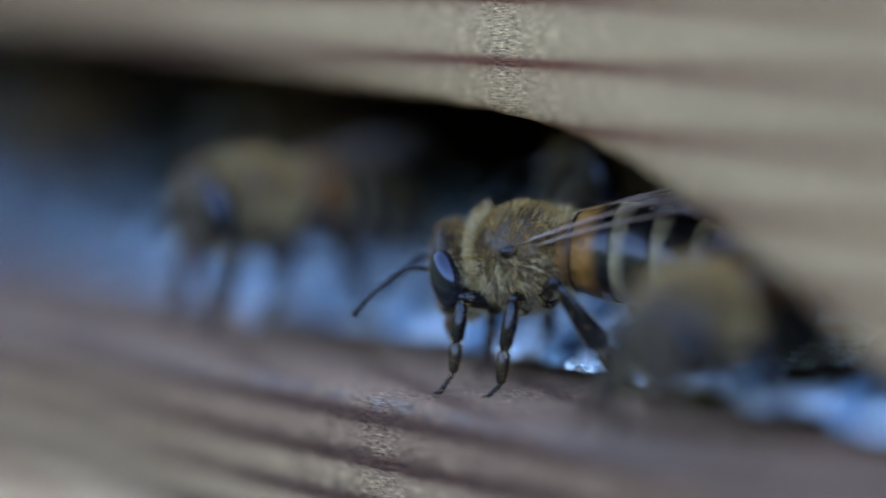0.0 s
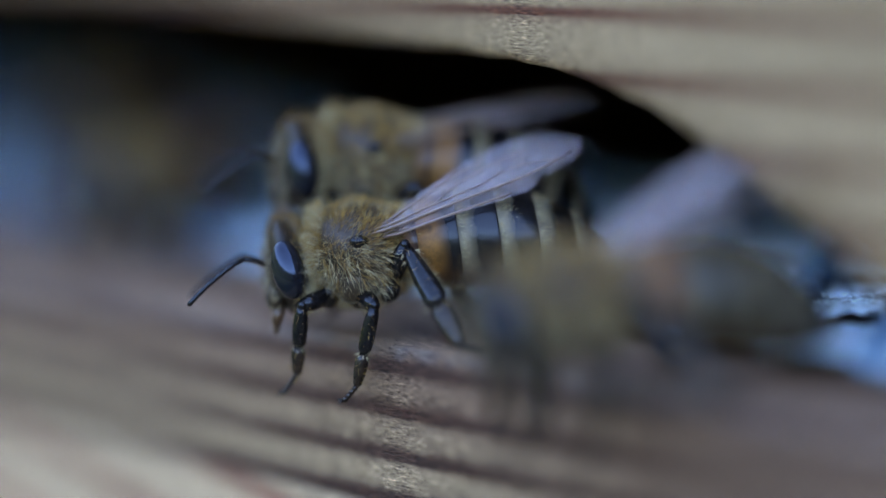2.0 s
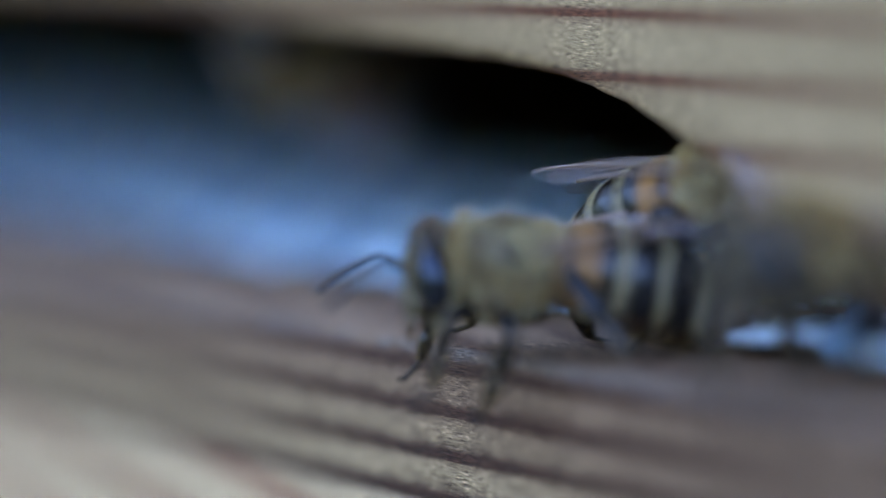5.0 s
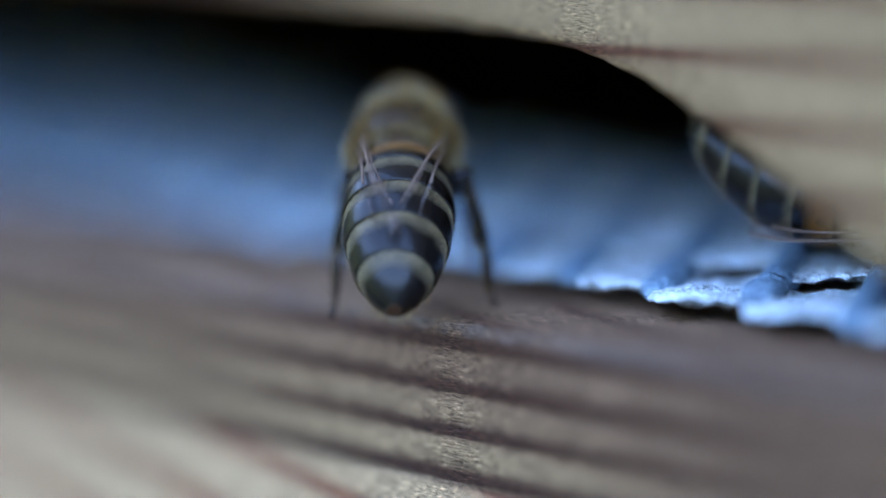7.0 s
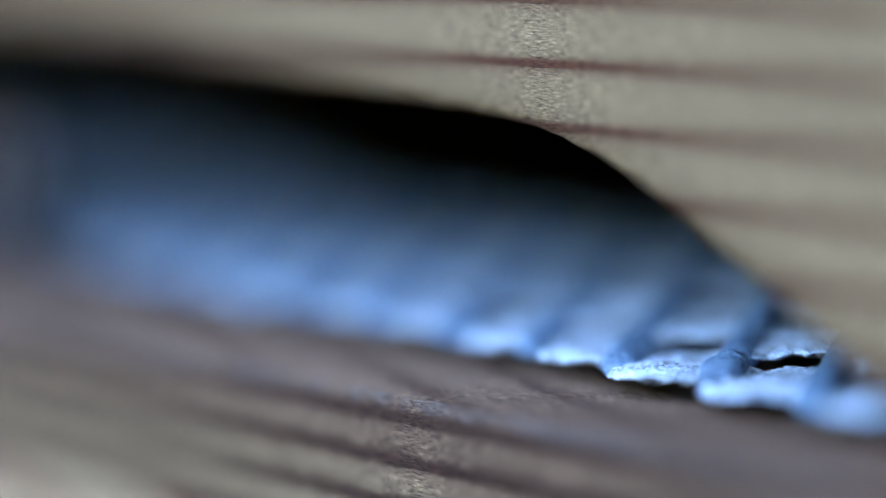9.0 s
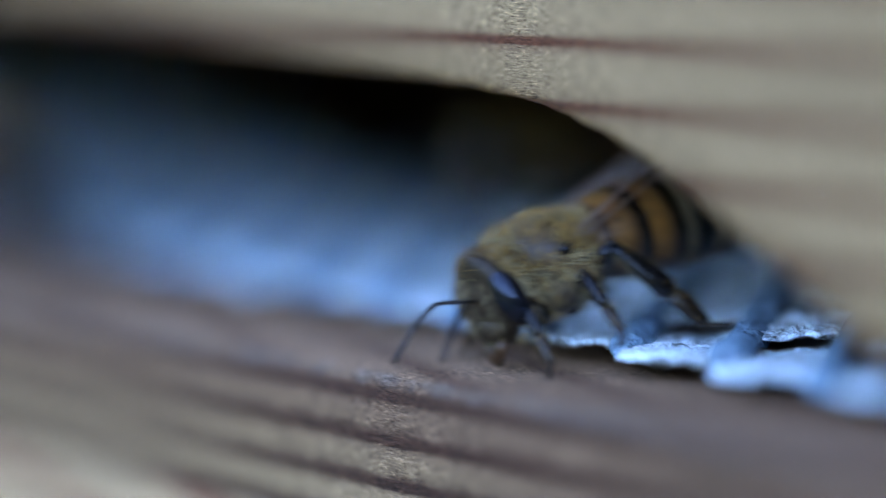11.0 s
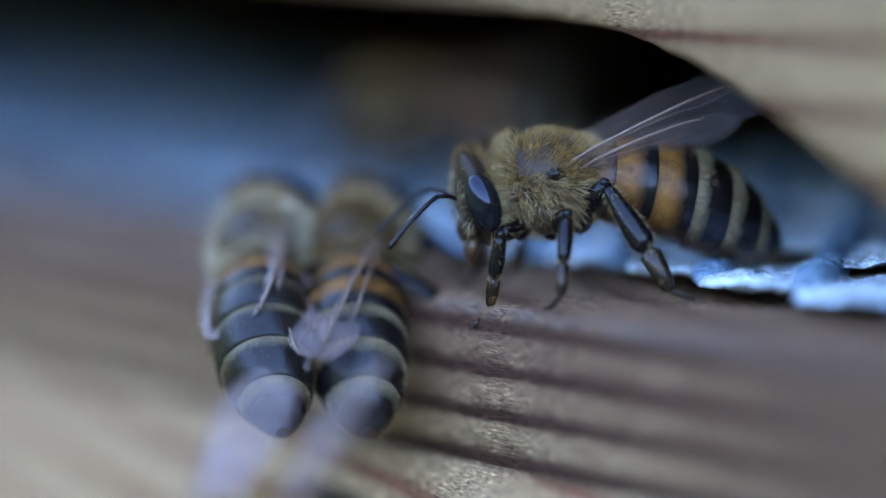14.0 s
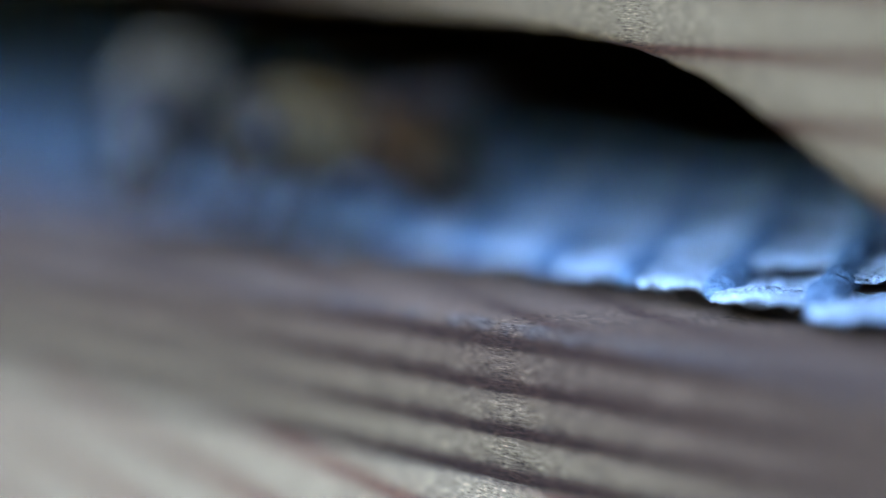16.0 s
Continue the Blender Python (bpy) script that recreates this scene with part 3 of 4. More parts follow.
def build_bee(amber, coat="gold", old=False):
    """A worker bee; amber: its second and third rings are orange, else the third has a pale band.
    coat: gold, or pale with a rubbed dark disc on the back; old: its rings are bare and black, its wings short and frayed."""
    rng = random.Random(11)
    bee = new("honey_bee")
    body = Vector((0, 0, HEIGHT))
    worn = coat == "pale"

    def child(name, bm, mats, parent=bee, label="", at=(0, 0, 0)):
        ob = part(name, bm, mats, parent, label)
        if parent is bee:
            ob.location = (body + Vector(at)) * MM
        return ob

    # thorax: domed shield, scutellum, flanks
    bm = bmesh.new()
    blob(bm, (0, 0, 0), (1.8, 1.85, 1.72), 24, 16)
    blob(bm, (-1.3, 0, 0.62), (0.55, 1.15, 0.62), 16, 10)
    blob(bm, (-1.1, 0, -0.2), (0.75, 1.3, 1.2), 16, 10)
    for y in (1, -1):
        blob(bm, (0.15, y * 0.95, -1.05), (0.95, 0.7, 0.75), 14, 10)
    thorax = child("thorax", bm, SKIN_THORAX)
    for y in (1, -1):
        bm = bmesh.new()
        blob(bm, (0, 0, 0), (0.36, 0.2, 0.24), 12, 8)
        ob = part("wing_scale", bm, SKIN_DARK, thorax, "glossy dark scale over the wing root")
        ob.location = Vector((0.02, y * 1.76, 0.42)) * MM
    bm = bmesh.new()

    def on_shield(n):
        """The bare disc of the back: nearly hairless, the fur stands round it."""
        return n.z > 0.45 and (n.x / 0.62) ** 2 + (n.y / 0.62) ** 2 < 1

    def upper(n):
        if on_shield(n):
            return rng.random() < (0.06 if worn else 0.55)
        if 0.25 < n.z < 0.75 and 0.1 < n.x < 0.75 and abs(n.y) > 0.35:
            return rng.random() < 0.45
        return n.z > 0.05

    def top_shade(p):
        if worn:
            return 1 if rng.random() < 0.85 else 0
        r = rng.random()
        return 2 if r < 0.22 else 0 if r < 0.86 else 1

    def low_shade(p):
        r = rng.random()
        return 1 if r < 0.62 else 0 if r < 0.84 else 2
    ball = (1.78, 1.83, 1.7)
    tufts(bm, rng, 1300, 5, on_ball(rng, (0, 0, 0), ball, upper), 0.34, 0.0085, (-0.75, 0, 0.3), 0.3, top_shade, 0.2)
    tufts(bm, rng, 900, 5, on_ball(rng, (0, 0, -0.05), (1.8, 1.86, 1.68), lambda n: n.z < 0.15 and (n.x > -0.5 or rng.random() < 0.4)), 0.5, 0.0085, (-0.6, 0, -0.3), 0.4, low_shade, 0.3)
    tufts(bm, rng, 420, 5, on_ball(rng, (1.15, 0, 0.2), (0.66, 1.62, 1.5), lambda n: n.x > 0.1), 0.4, 0.0085, (0.15, 0, 0.35), 0.4, lambda p: 1 if rng.random() < 0.5 else 0, 0.2)
    tufts(bm, rng, 380, 5, on_ball(rng, (-1.3, 0, 0.6), (0.58, 1.18, 0.66), lambda n: n.z > -0.5), 0.46, 0.0085, (-0.55, 0, 0.35), 0.4, lambda p: 1 if rng.random() < 0.6 else 0, 0.2)
    tufts(bm, rng, 260, 5, on_ball(rng, (-1.1, 0, -0.2), (0.78, 1.35, 1.25), lambda n: n.z < 0.5), 0.4, 0.0085, (-0.3, 0, -0.1), 0.5, lambda p: 0 if rng.random() < 0.6 else 2, 0.2)
    hairs(bm, rng, 2400, on_ball(rng, (0, 0, 0), ball), 0.2, 0.007, (-0.5, 0, 0), 0.5, mat=lambda p: 2 if rng.random() < 0.6 else 0)
    child("fur", bm, [FUR_GOLD, FUR_CREAM if old else FUR_PALE, FUR_BROWN], thorax, "golden thorax fur in short locks" if not worn else "pale thorax fur round a rubbed dark back")

    # head: an upright wedge, the long eyes at its rear sides, a domed face in front
    bm = bmesh.new()
    blob(bm, (0, 0, 0), (0.66, 1.62, 1.70), 22, 16, 10, lambda c: Vector((c.x, c.y * (1.0 if c.z > 0.1 else 1.0 - 0.5 * (0.1 - c.z)), c.z * 1.05)))
    blob(bm, (0.42, 0, -0.15), (0.42, 0.85, 1.0), 16, 12, 6)
    blob(bm, (0.46, 0, -0.98), (0.46, 0.74, 0.58), 14, 10)
    head = child("head", bm, SKIN_FACE, at=HEAD_AT)
    for y in (1, -1):
        bm = bmesh.new()
        blob(bm, (0, 0, 0), (0.58, 0.48, 1.06), 20, 18, 10)
        ob = part("eye", bm, EYE, head, "glossy black compound eye")
        ob.location = (Vector((0.04, y * 1.38, 0.02))) * MM
        ob.rotation_euler = (radians(y * 9), 0, radians(-y * 10))
        bm = bmesh.new()
        tube(bm, [(0, 0, 0), (0.35, y * 0.3, 0.22), (0.8, y * 0.75, 0.36)], [0.075, 0.08, 0.07], 8)
        joints = [(0.8, y * 0.75, 0.36), (1.12, y * 0.95, 0.24), (1.45, y * 1.08, 0.04), (1.8, y * 1.18, -0.2), (2.15, y * 1.27, -0.46), (2.5, y * 1.34, -0.76), (2.82, y * 1.38, -1.06)]
        line, girth = [], []
        for p, q in zip(joints, joints[1:]):
            p, q = Vector(p), Vector(q)
            line += [p, p.lerp(q, 0.15), p.lerp(q, 0.85)]
            girth += [0.066, 0.086, 0.09]
        tube(bm, line + [Vector(joints[-1])], girth + [0.05], 8)
        ob = part("antenna", bm, SKIN_DARK, head, "dark elbowed feeler")
        ob.location = Vector((0.74, y * 0.26, 0.1)) * MM
        bm = bmesh.new()
        tube(bm, [(0, 0, 0), (0.2, -y * 0.05, -0.45), (0.24, -y * 0.28, -0.95)], [0.21, 0.19, 0.07], 8)
        ob = part("mandible", bm, BROWN, head, "brown jaw")
        ob.location = Vector((0.36, y * 0.42, -1.32)) * MM
    bm = bmesh.new()
    tufts(bm, rng, 150, 5, on_ball(rng, (0.18, 0, -0.1), (0.72, 1.28, 1.5), lambda n: n.x > 0.35 and n.z < 0.7 and (abs(n.y) > 0.42 or n.z > 0.3 or rng.random() < 0.25)), 0.24, 0.007, (0.25, 0, -0.6), 0.4, lambda p: 1 if rng.random() < 0.6 else 2, 0.1)
    tufts(bm, rng, 210, 5, on_ball(rng, (-0.32, 0, -0.1), (0.5, 1.5, 1.58), lambda n: abs(n.y) > 0.3 and n.z < 0.75 and n.x < 0.3), 0.3, 0.008, (-0.1, 0, -0.15), 0.4, lambda p: 1 if p.z < 0.5 or rng.random() < 0.4 else 0)
    tufts(bm, rng, 120, 5, on_ball(rng, (0.05, 0, 0), (0.66, 1.2, 1.74), lambda n: n.z > 0.62), 0.42, 0.008, (0.1, 0, 0.4), 0.35, lambda p: 2 if rng.random() < 0.7 else 0)
    part("face_fur", bm, [FUR_GOLD, FUR_PALE, FUR_BROWN], head, "short pale face fur")

    # abdomen: six overlapping rings behind the waist
    bm = bmesh.new()
    blob(bm, Vector((-1.6, 0, -0.1)) - WAIST, (0.5, 0.75, 0.75), 14, 10)
    abdomen = child("abdomen", bm, BROWN, at=WAIST)
    cuts = [0.0, 0.11, 0.30, 0.49, 0.67, 0.84, 1.0]
    looks = [RING_FIRST, RING_AMBER, RING_AMBER if amber else RING_BAND, RING_BAND, RING_BAND, RING_TIP]
    if old:
        looks = [RING_FIRST, RING_AMBER, RING_BARE, RING_BARE, RING_BARE, RING_TIP]
    fuzz = bmesh.new()
    for i, look_of in enumerate(looks):
        bm = bmesh.new()
        uv = bm.loops.layers.uv.new("ring")
        s0, s1 = cuts[i], cuts[i + 1]
        steps = [0, 0.15, 0.4, 0.65, 0.85, 0.96, 1.0, 1.0] if i < 5 else [0, 0.15, 0.4, 0.65, 0.85, 0.95, 1.0]
        rings = []
        for q, k in enumerate(steps):
            s = s0 + (s1 - s0) * k
            r = abdomen_radius(min(s, 0.995)) * (1.0 + (0.055 * math.sin(k * 2.0) if i < 5 else 0))
            if i < 5 and q == len(steps) - 1:
                r *= 0.92
            c = abdomen_place(s) - WAIST
            rings.append([bm.verts.new((c + Vector((0, r * math.cos(w), r * 0.9 * math.sin(w)))) * MM) for w in [2 * math.pi * j / 28 for j in range(28)]])
        for q, (a, b) in enumerate(zip(rings, rings[1:])):
            for j in range(28):
                f = bm.faces.new((a[j], a[(j + 1) % 28], b[(j + 1) % 28], b[j]))
                for loop, k, n in zip(f.loops, (steps[q], steps[q], steps[q + 1], steps[q + 1]), (j, j + 1, j + 1, j)):
                    loop[uv].uv = (k, 0.5 + 0.5 * math.sin(2 * math.pi * n / 28))
        bm.faces.new(rings[-1])
        bmesh.ops.recalc_face_normals(bm, faces=bm.faces)
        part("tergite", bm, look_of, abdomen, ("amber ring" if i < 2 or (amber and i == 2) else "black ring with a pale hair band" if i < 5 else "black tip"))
        banded = look_of is RING_BAND

        def spot(s0=s0, s1=s1, top=0.5 if banded else 0.3 if i == 5 else 1.0):
            s, w = s0 + (s1 - s0) * min(rng.uniform(0.0, top), rng.uniform(0.0, top * 1.3)), rng.uniform(-0.5, math.pi + 0.5)
            r = abdomen_radius(min(s, 0.98))
            n = Vector((0, math.cos(w), 0.95 * math.sin(w)))
            return abdomen_place(s) - WAIST + n * r, n.normalized()
        hairs(fuzz, rng, (700, 380, 0, 0, 0, 160)[i] or (950 if banded else 380), spot, 0.26 if i == 0 else 0.17, 0.006, (-2.6, 0, 0), 0.35, mat=(lambda p: 1 if rng.random() < 0.85 else 0) if banded or i in (0, 5) else (lambda p: 0))

        def below(s0=s0, s1=s1):
            s, w = rng.uniform(s0, s1), rng.uniform(math.pi + 0.2, 2 * math.pi - 0.2)
            n = Vector((0, math.cos(w), 0.95 * math.sin(w)))
            return abdomen_place(s) - WAIST + n * abdomen_radius(min(s, 0.98)), n.normalized()
        hairs(fuzz, rng, 130, below, 0.26, 0.006, (-1.6, 0, 0), 0.5, mat=lambda p: 1 if rng.random() < 0.4 else 0)
    part("band_fur", fuzz, [FUR_GOLD, FUR_PALE], abdomen, "short pale band fur")

    # legs
    for pair, joints in LEGS.items():
        for y in (1, -1):
            root = Vector((joints[0][0], y * joints[0][1], joints[0][2]))
            p = [Vector((a, y * b, c)) - root for a, b, c in joints]
            hind = pair == "hind"
            bm = bmesh.new()
            blob(bm, (0, 0, 0), (0.45, 0.42, 0.5), 10, 8)
            tube(bm, [p[0], p[0].lerp(p[1], 0.25), p[0].lerp(p[1], 0.7), p[1]], [0.26, 0.34, 0.36 if hind else 0.32, 0.2], 10)
            leg = child(pair + "_leg", bm, SKIN_DARK, at=root)
            bm = bmesh.new()
            blob(bm, p[1], (0.2, 0.2, 0.2), 8, 6)
            tube(bm, [p[1], p[1].lerp(p[2], 0.2), p[1].lerp(p[2], 0.55), p[1].lerp(p[2], 0.88), p[2]], [0.15, 0.26, 0.38, 0.44, 0.26] if hind else [0.15, 0.24, 0.28, 0.25, 0.15], 10, 0.5 if hind else 0.9)
            part("tibia", bm, SKIN_DARK, leg, "glossy black shin")
            bm = bmesh.new()
            tube(bm, [p[2], p[2].lerp(p[3], 0.12), p[2].lerp(p[3], 0.5), p[2].lerp(p[3], 0.92), p[3]], [0.18, 0.38, 0.37, 0.25, 0.11] if hind else [0.13, 0.24, 0.24, 0.17, 0.1], 10, 0.45 if hind else 0.85)
            for k in range(4):
                u, v = p[3].lerp(p[4], k / 4), p[3].lerp(p[4], (k + 1) / 4)
                tube(bm, [u, u.lerp(v, 0.3), u.lerp(v, 0.9), v], [0.06, 0.09, 0.11, 0.06], 7)
            for w in (1, -1):
                tube(bm, [p[4], p[4] + Vector((0.14, w * 0.09, 0.04)), p[4] + Vector((0.22, w * 0.14, -0.06))], [0.06, 0.04, 0.015], 5)
            part("tarsus", bm, SKIN_LEG, leg, "dark brown jointed foot")
            bm = bmesh.new()

            def limb(p=p):
                k = rng.uniform(0, 1)
                a, b = rng.choice(((p[0], p[1]), (p[1], p[2]), (p[2], p[3])))
                n = Vector([rng.gauss(0, 1) for _ in range(3)]).normalized()
                return a.lerp(b, k) + n * 0.2, n

            def joint(p=p):
                n = Vector([rng.gauss(0, 1) for _ in range(3)]).normalized()
                return p[2] + n * 0.16, n

            def fringe(p=p):
                way = (p[2] - p[1]).normalized()
                edge = way.cross(Vector((0, 1, 0))).normalized() * rng.choice((1, -1))
                k = rng.uniform(0.05, 1)
                return p[1].lerp(p[2], k) + edge * (0.16 + 0.26 * k), edge
            hairs(bm, rng, 200, limb, 0.26, 0.007, (-0.2, 0, -0.4), 0.5, mat=lambda q: 0)
            hairs(bm, rng, 60, joint, 0.2, 0.008, (0, 0, -0.3), 0.4, mat=lambda q: 1)
            if hind:
                hairs(bm, rng, 110, fringe, 0.28, 0.006, (-0.2, 0, -0.5), 0.3, mat=lambda q: 1)
            else:
                hairs(bm, rng, 90, lambda p=p: (p[0].lerp(p[1], rng.random()) + Vector((0, 0, -0.22)), Vector((0, 0, -1))), 0.38, 0.006, (-0.2, 0, -0.3), 0.5, mat=lambda q: 1)
            part("leg_fur", bm, [FUR_GOLD, FUR_PALE], leg, "pale fringe of leg hairs")
    # wings
    for y in (1, -1):
        for name, length, chord, veins, x, z in (("forewing", 5.6 if old else 8.4, 1.8, FORE_VEINS, -0.2, 0.56), ("hindwing", 4.4 if old else 5.9, 1.3, HIND_VEINS, -0.8, 0.45)):
            ob = wing_mesh(name, length, chord * y, veins, bee, "clear smoky wing")
            ob.location = (body + Vector((x, y * 1.62, z))) * MM
    return bee


def wing_turn(ob, spread, lift, twist=12, other=None):
    """spread: degrees that a wing stands off the body's line; lift: degrees that it rises; twist: about its own length, other for the right side."""
    y = 1 if ob.location.y > 0 else -1
    own = 3 if "hind" in ob.name else 0
    if y < 0 and other is not None:
        twist = other
    return (Matrix.Translation(ob.location) @ Matrix.Rotation(radians(-y * (spread - 2 + own)), 4, "Z") @ Matrix.Rotation(radians(lift + 5 - own), 4, "Y")
            @ Matrix.Rotation(radians(y * twist), 4, "X"))


ROUTES = {
    "a": [
        (0, -3.83, 1.29, 0.80, -5, 6, -144), (0.5, -6.66, -0.88, 0.73, 1, -3, -111), (1, -6.52, -1.64, 0.47, 0, -6, -117),
        (1.25, -6.81, -2.86, 0.68, -4, 1, -117), (1.5, -7.89, -5.59, -1.01, -7, 6, -133), (2, -8.15, -4.04, -0.83, 2, 3, -123),
        (2.5, -9.18, -5.11, 0.72, 0, -7, -106), (3, -9.33, -6.25, -0.10, -10, -4, -97), (3.2, -9.43, -7.74, -1.77, -5, 16, -77),
        (3.5, -8.61, -8.18, -3.98, 3, 31, -84), (4, -8.62, -8.70, -4.56, 7, 12, -55), (4.3, -8.32, -10.39, -3.83, 2, 10, -73),
        (4.5, -8.29, -11.12, -3.72, 1, 7, -82), (4.6, -6.79, -21.40, -4.38, 2, 7, -80), (4.8, -2.90, -35.96, 1.25, 6, 5, -76),
        (6, -300.00, -300.00, -415.00, 10, -2, -68), (16, -300.00, -300.00, -415.00, 10, -2, -68),
    ],
    "b": [
        (0, -8.29, 8.25, 3.05, 0, -6, -80), (0.5, -9.24, 6.87, 3.21, 0, -9, -76), (1, -10.41, 0.35, 2.53, -2, 2, -119),
        (1.5, -8.28, -3.37, 1.57, 0, -2, -125), (2, -11.33, -2.04, 2.13, 0, -4, -115), (2.5, -12.12, -2.07, 2.94, 1, -5, -113),
        (3, -15.03, -4.05, 1.27, 0, 10, -87), (3.5, -14.75, -8.78, -2.33, 1, 28, -92), (4, -16.96, -10.79, -2.11, -1, 11, -102),
        (4.25, -20.84, -23.22, 1.69, -1, 2, -76), (6, -350.00, -250.00, -415.00, 0, 1, -92), (16, -350.00, -250.00, -415.00, 0, 1, -92),
    ],
    "c": [
        (0, 7.29, -0.91, -0.19, 0, 5, -62), (0.5, 9.13, -1.28, -0.63, 0, 9, -51), (1, 10.02, 0.24, -0.55, 25, 21, -37),
        (1.5, 9.55, -2.05, -0.76, 0, 24, -48), (2, 6.89, -6.08, -0.98, 0, 5, -108), (2.4, 4.66, -4.58, -0.62, 0, -2, -96),
        (2.5, 3.44, -4.18, -0.53, 0, -1, -146), (2.6, 2.50, -3.49, -0.44, 0, 0, 163), (2.8, 1.95, -1.56, 0.45, -34, -10, 155),
        (3, -0.51, -0.77, 0.17, -43, -21, 142), (3.5, -0.41, -1.33, 0.98, -43, -28, 142), (4, 0.12, 0.38, 1.80, -24, -26, 115),
        (4.25, 3.55, 0.92, 3.25, -9, -8, 107), (4.38, 3.73, 1.63, 2.79, -7, -16, 59), (4.5, 3.44, 1.99, 2.25, 0, -18, 8),
        (4.75, 5.30, 1.81, 2.46, 0, -17, 9), (5, 7.33, 1.99, 2.12, 0, -16, 11), (5.2, 7.03, 1.73, 2.23, 0, -16, 11),
        (6, 26.00, 18.00, 1.40, 0, -16, 9), (7, 55.00, 45.00, 1.40, 0, -16, 9), (16, 60.00, 55.00, 1.40, 0, -16, 9),
    ],
    "d": [
        (0, 60.00, 10.90, 1.40, 0, 0, -155), (2.5, 42.00, 10.50, 1.40, 0, 0, -155), (3, 3.34, -1.73, 1.38, -1, -6, -96),
        (3.5, 7.08, -3.05, 0.32, 0, -5, -83), (4, 4.68, -3.44, 0.36, 0, 1, -101), (4.25, 3.74, -3.76, 0.66, 1, 1, -117),
        (4.5, 4.17, -4.86, -0.43, 1, 0, -132), (4.75, 3.57, -4.52, -0.51, -1, 1, -132), (5, 2.32, -5.21, -0.66, -3, -3, -119),
        (5.2, 2.23, -5.45, -0.71, -3, -6, -109), (5.6, -1.86, -8.09, -1.26, 0, -8, -99), (6, -4.26, -12.79, -3.18, 0, 3, -107),
        (6.3, -7.06, -26.20, 1.35, 0, -2, -99), (8, -260.00, -350.00, -415.00, 0, -2, -99), (16, -260.00, -350.00, -415.00, 0, -2, -99),
    ],
    "e": [
        (0, -150.00, -260.00, -415.00, 0, 0, 60), (1.5, -150.00, -260.00, -415.00, 0, 0, 60), (2.8, -60.00, -80.00, 60.00, 0, 0, 60),
        (2.88, -37.83, -54.50, 45.36, -43, -4, 101), (2.97, -17.96, -27.85, 31.86, -80, 20, 135), (3.05, -0.66, -1.79, 17.42, -109, 59, 154),
        (3.2, -0.59, -3.42, 11.51, -101, 49, 152), (3.3, -0.16, -1.82, 9.02, -84, 34, 154), (3.4, -8.73, 5.10, 5.15, -8, 52, -113),
        (3.5, -15.49, 10.39, 2.14, 25, 4, -60), (4, -17.12, 10.38, 2.35, 26, -6, -64), (4.4, -18.87, 13.46, -0.19, 26, -6, -63),
        (6, 38.00, 40.00, 6.00, 26, -6, -63), (16, 42.00, 50.00, 6.00, 26, -6, -63),
    ],
    "f": [
        (0, 40.00, 22.00, 8.50, 0, 0, -120), (5.2, 40.00, 22.00, 8.50, 0, 0, -120), (5.6, 36.00, 18.00, 9.00, 60, 0, -90),
        (6, 30.00, 12.00, 9.00, 120, 0, -40), (7.3, 3.69, 9.57, 6.65, -180, 8, 34), (7.5, 3.59, 9.61, 7.64, -180, 8, 34),
        (8, 7.22, 10.60, 7.17, -180, 10, 30), (8.3, 22.00, 16.00, 8.00, -180, 5, 20), (9.6, 40.00, 30.00, 8.00, -180, 0, 0),
        (16, 40.00, 34.00, 8.00, -180, 0, 0),
    ],
    "g": [
        (0, 160.00, -160.00, -415.00, 0, 0, -160), (3, 160.00, -160.00, -415.00, 0, 0, -160), (3.75, 91.93, -73.71, -207.74, -1, 2, -116),
        (4.5, 23.73, 12.53, -0.47, 0, 5, -72), (4.75, 15.57, -0.74, -0.61, 0, 5, -73), (5, 14.36, -2.63, 0.53, 0, -2, -78),
        (5.2, 12.74, -2.99, -1.47, 0, 4, -72), (5.4, 10.47, -2.71, -1.60, -1, 4, -125), (5.6, 8.10, -2.48, -1.73, 0, 3, -178),
        (6.1, 0.38, -2.56, 0.06, 0, -10, 169), (6.7, -6.00, -2.31, 1.94, 0, -24, 149), (7.3, -13.86, 2.30, 1.76, 0, -14, 139),
        (7.5, -18.84, 7.18, 1.40, 0, -7, 138), (7.7, -23.23, 10.34, 1.42, 0, -6, 142), (8, -28.69, 12.67, 1.65, 0, -10, 162),
        (8.5, -39.13, 9.95, 1.40, 0, -7, -179), (8.9, -52.41, 7.06, 0.85, 0, -4, 174), (9.2, -56.37, 3.10, 0.45, 0, -4, 177),
        (11, -120.00, 40.00, 1.40, 0, -4, 177), (16, -130.00, 60.00, 1.40, 0, -4, 177),
    ],
    "i": [
        (0, -18.42, -1.30, 1.87, 1, -3, -85), (0.5, -20.57, -2.15, 2.05, 1, -7, -87), (1, -20.68, -5.06, 2.33, 0, -9, -86),
        (1.2, -18.96, -8.10, -1.30, 0, -3, -71), (1.4, -19.14, -17.70, 1.31, 0, -4, -65), (1.6, -24.76, -31.90, 3.78, 0, -4, -64),
        (4, -400.00, -200.00, -415.00, 0, -4, -64), (16, -400.00, -200.00, -415.00, 0, -4, -64),
    ],
    "k": [
        (0, -39.49, 13.26, 2.14, 0, 1, -73), (0.8, -38.19, 9.79, 1.86, 0, 2, -74), (1.4, -35.07, 3.41, -0.11, 0, 2, -74),
        (2, -35.60, 3.13, -0.44, 0, 2, -74), (2.5, -35.69, 2.62, -0.06, 0, 2, -74), (3, -32.79, -1.00, 0.12, 0, 1, -73),
        (3.5, -35.22, -1.24, 0.81, 0, 0, -71), (4.1, -49.82, -3.53, 1.60, 0, -4, -68), (5, -125.00, 45.00, 1.40, 0, -4, -68),
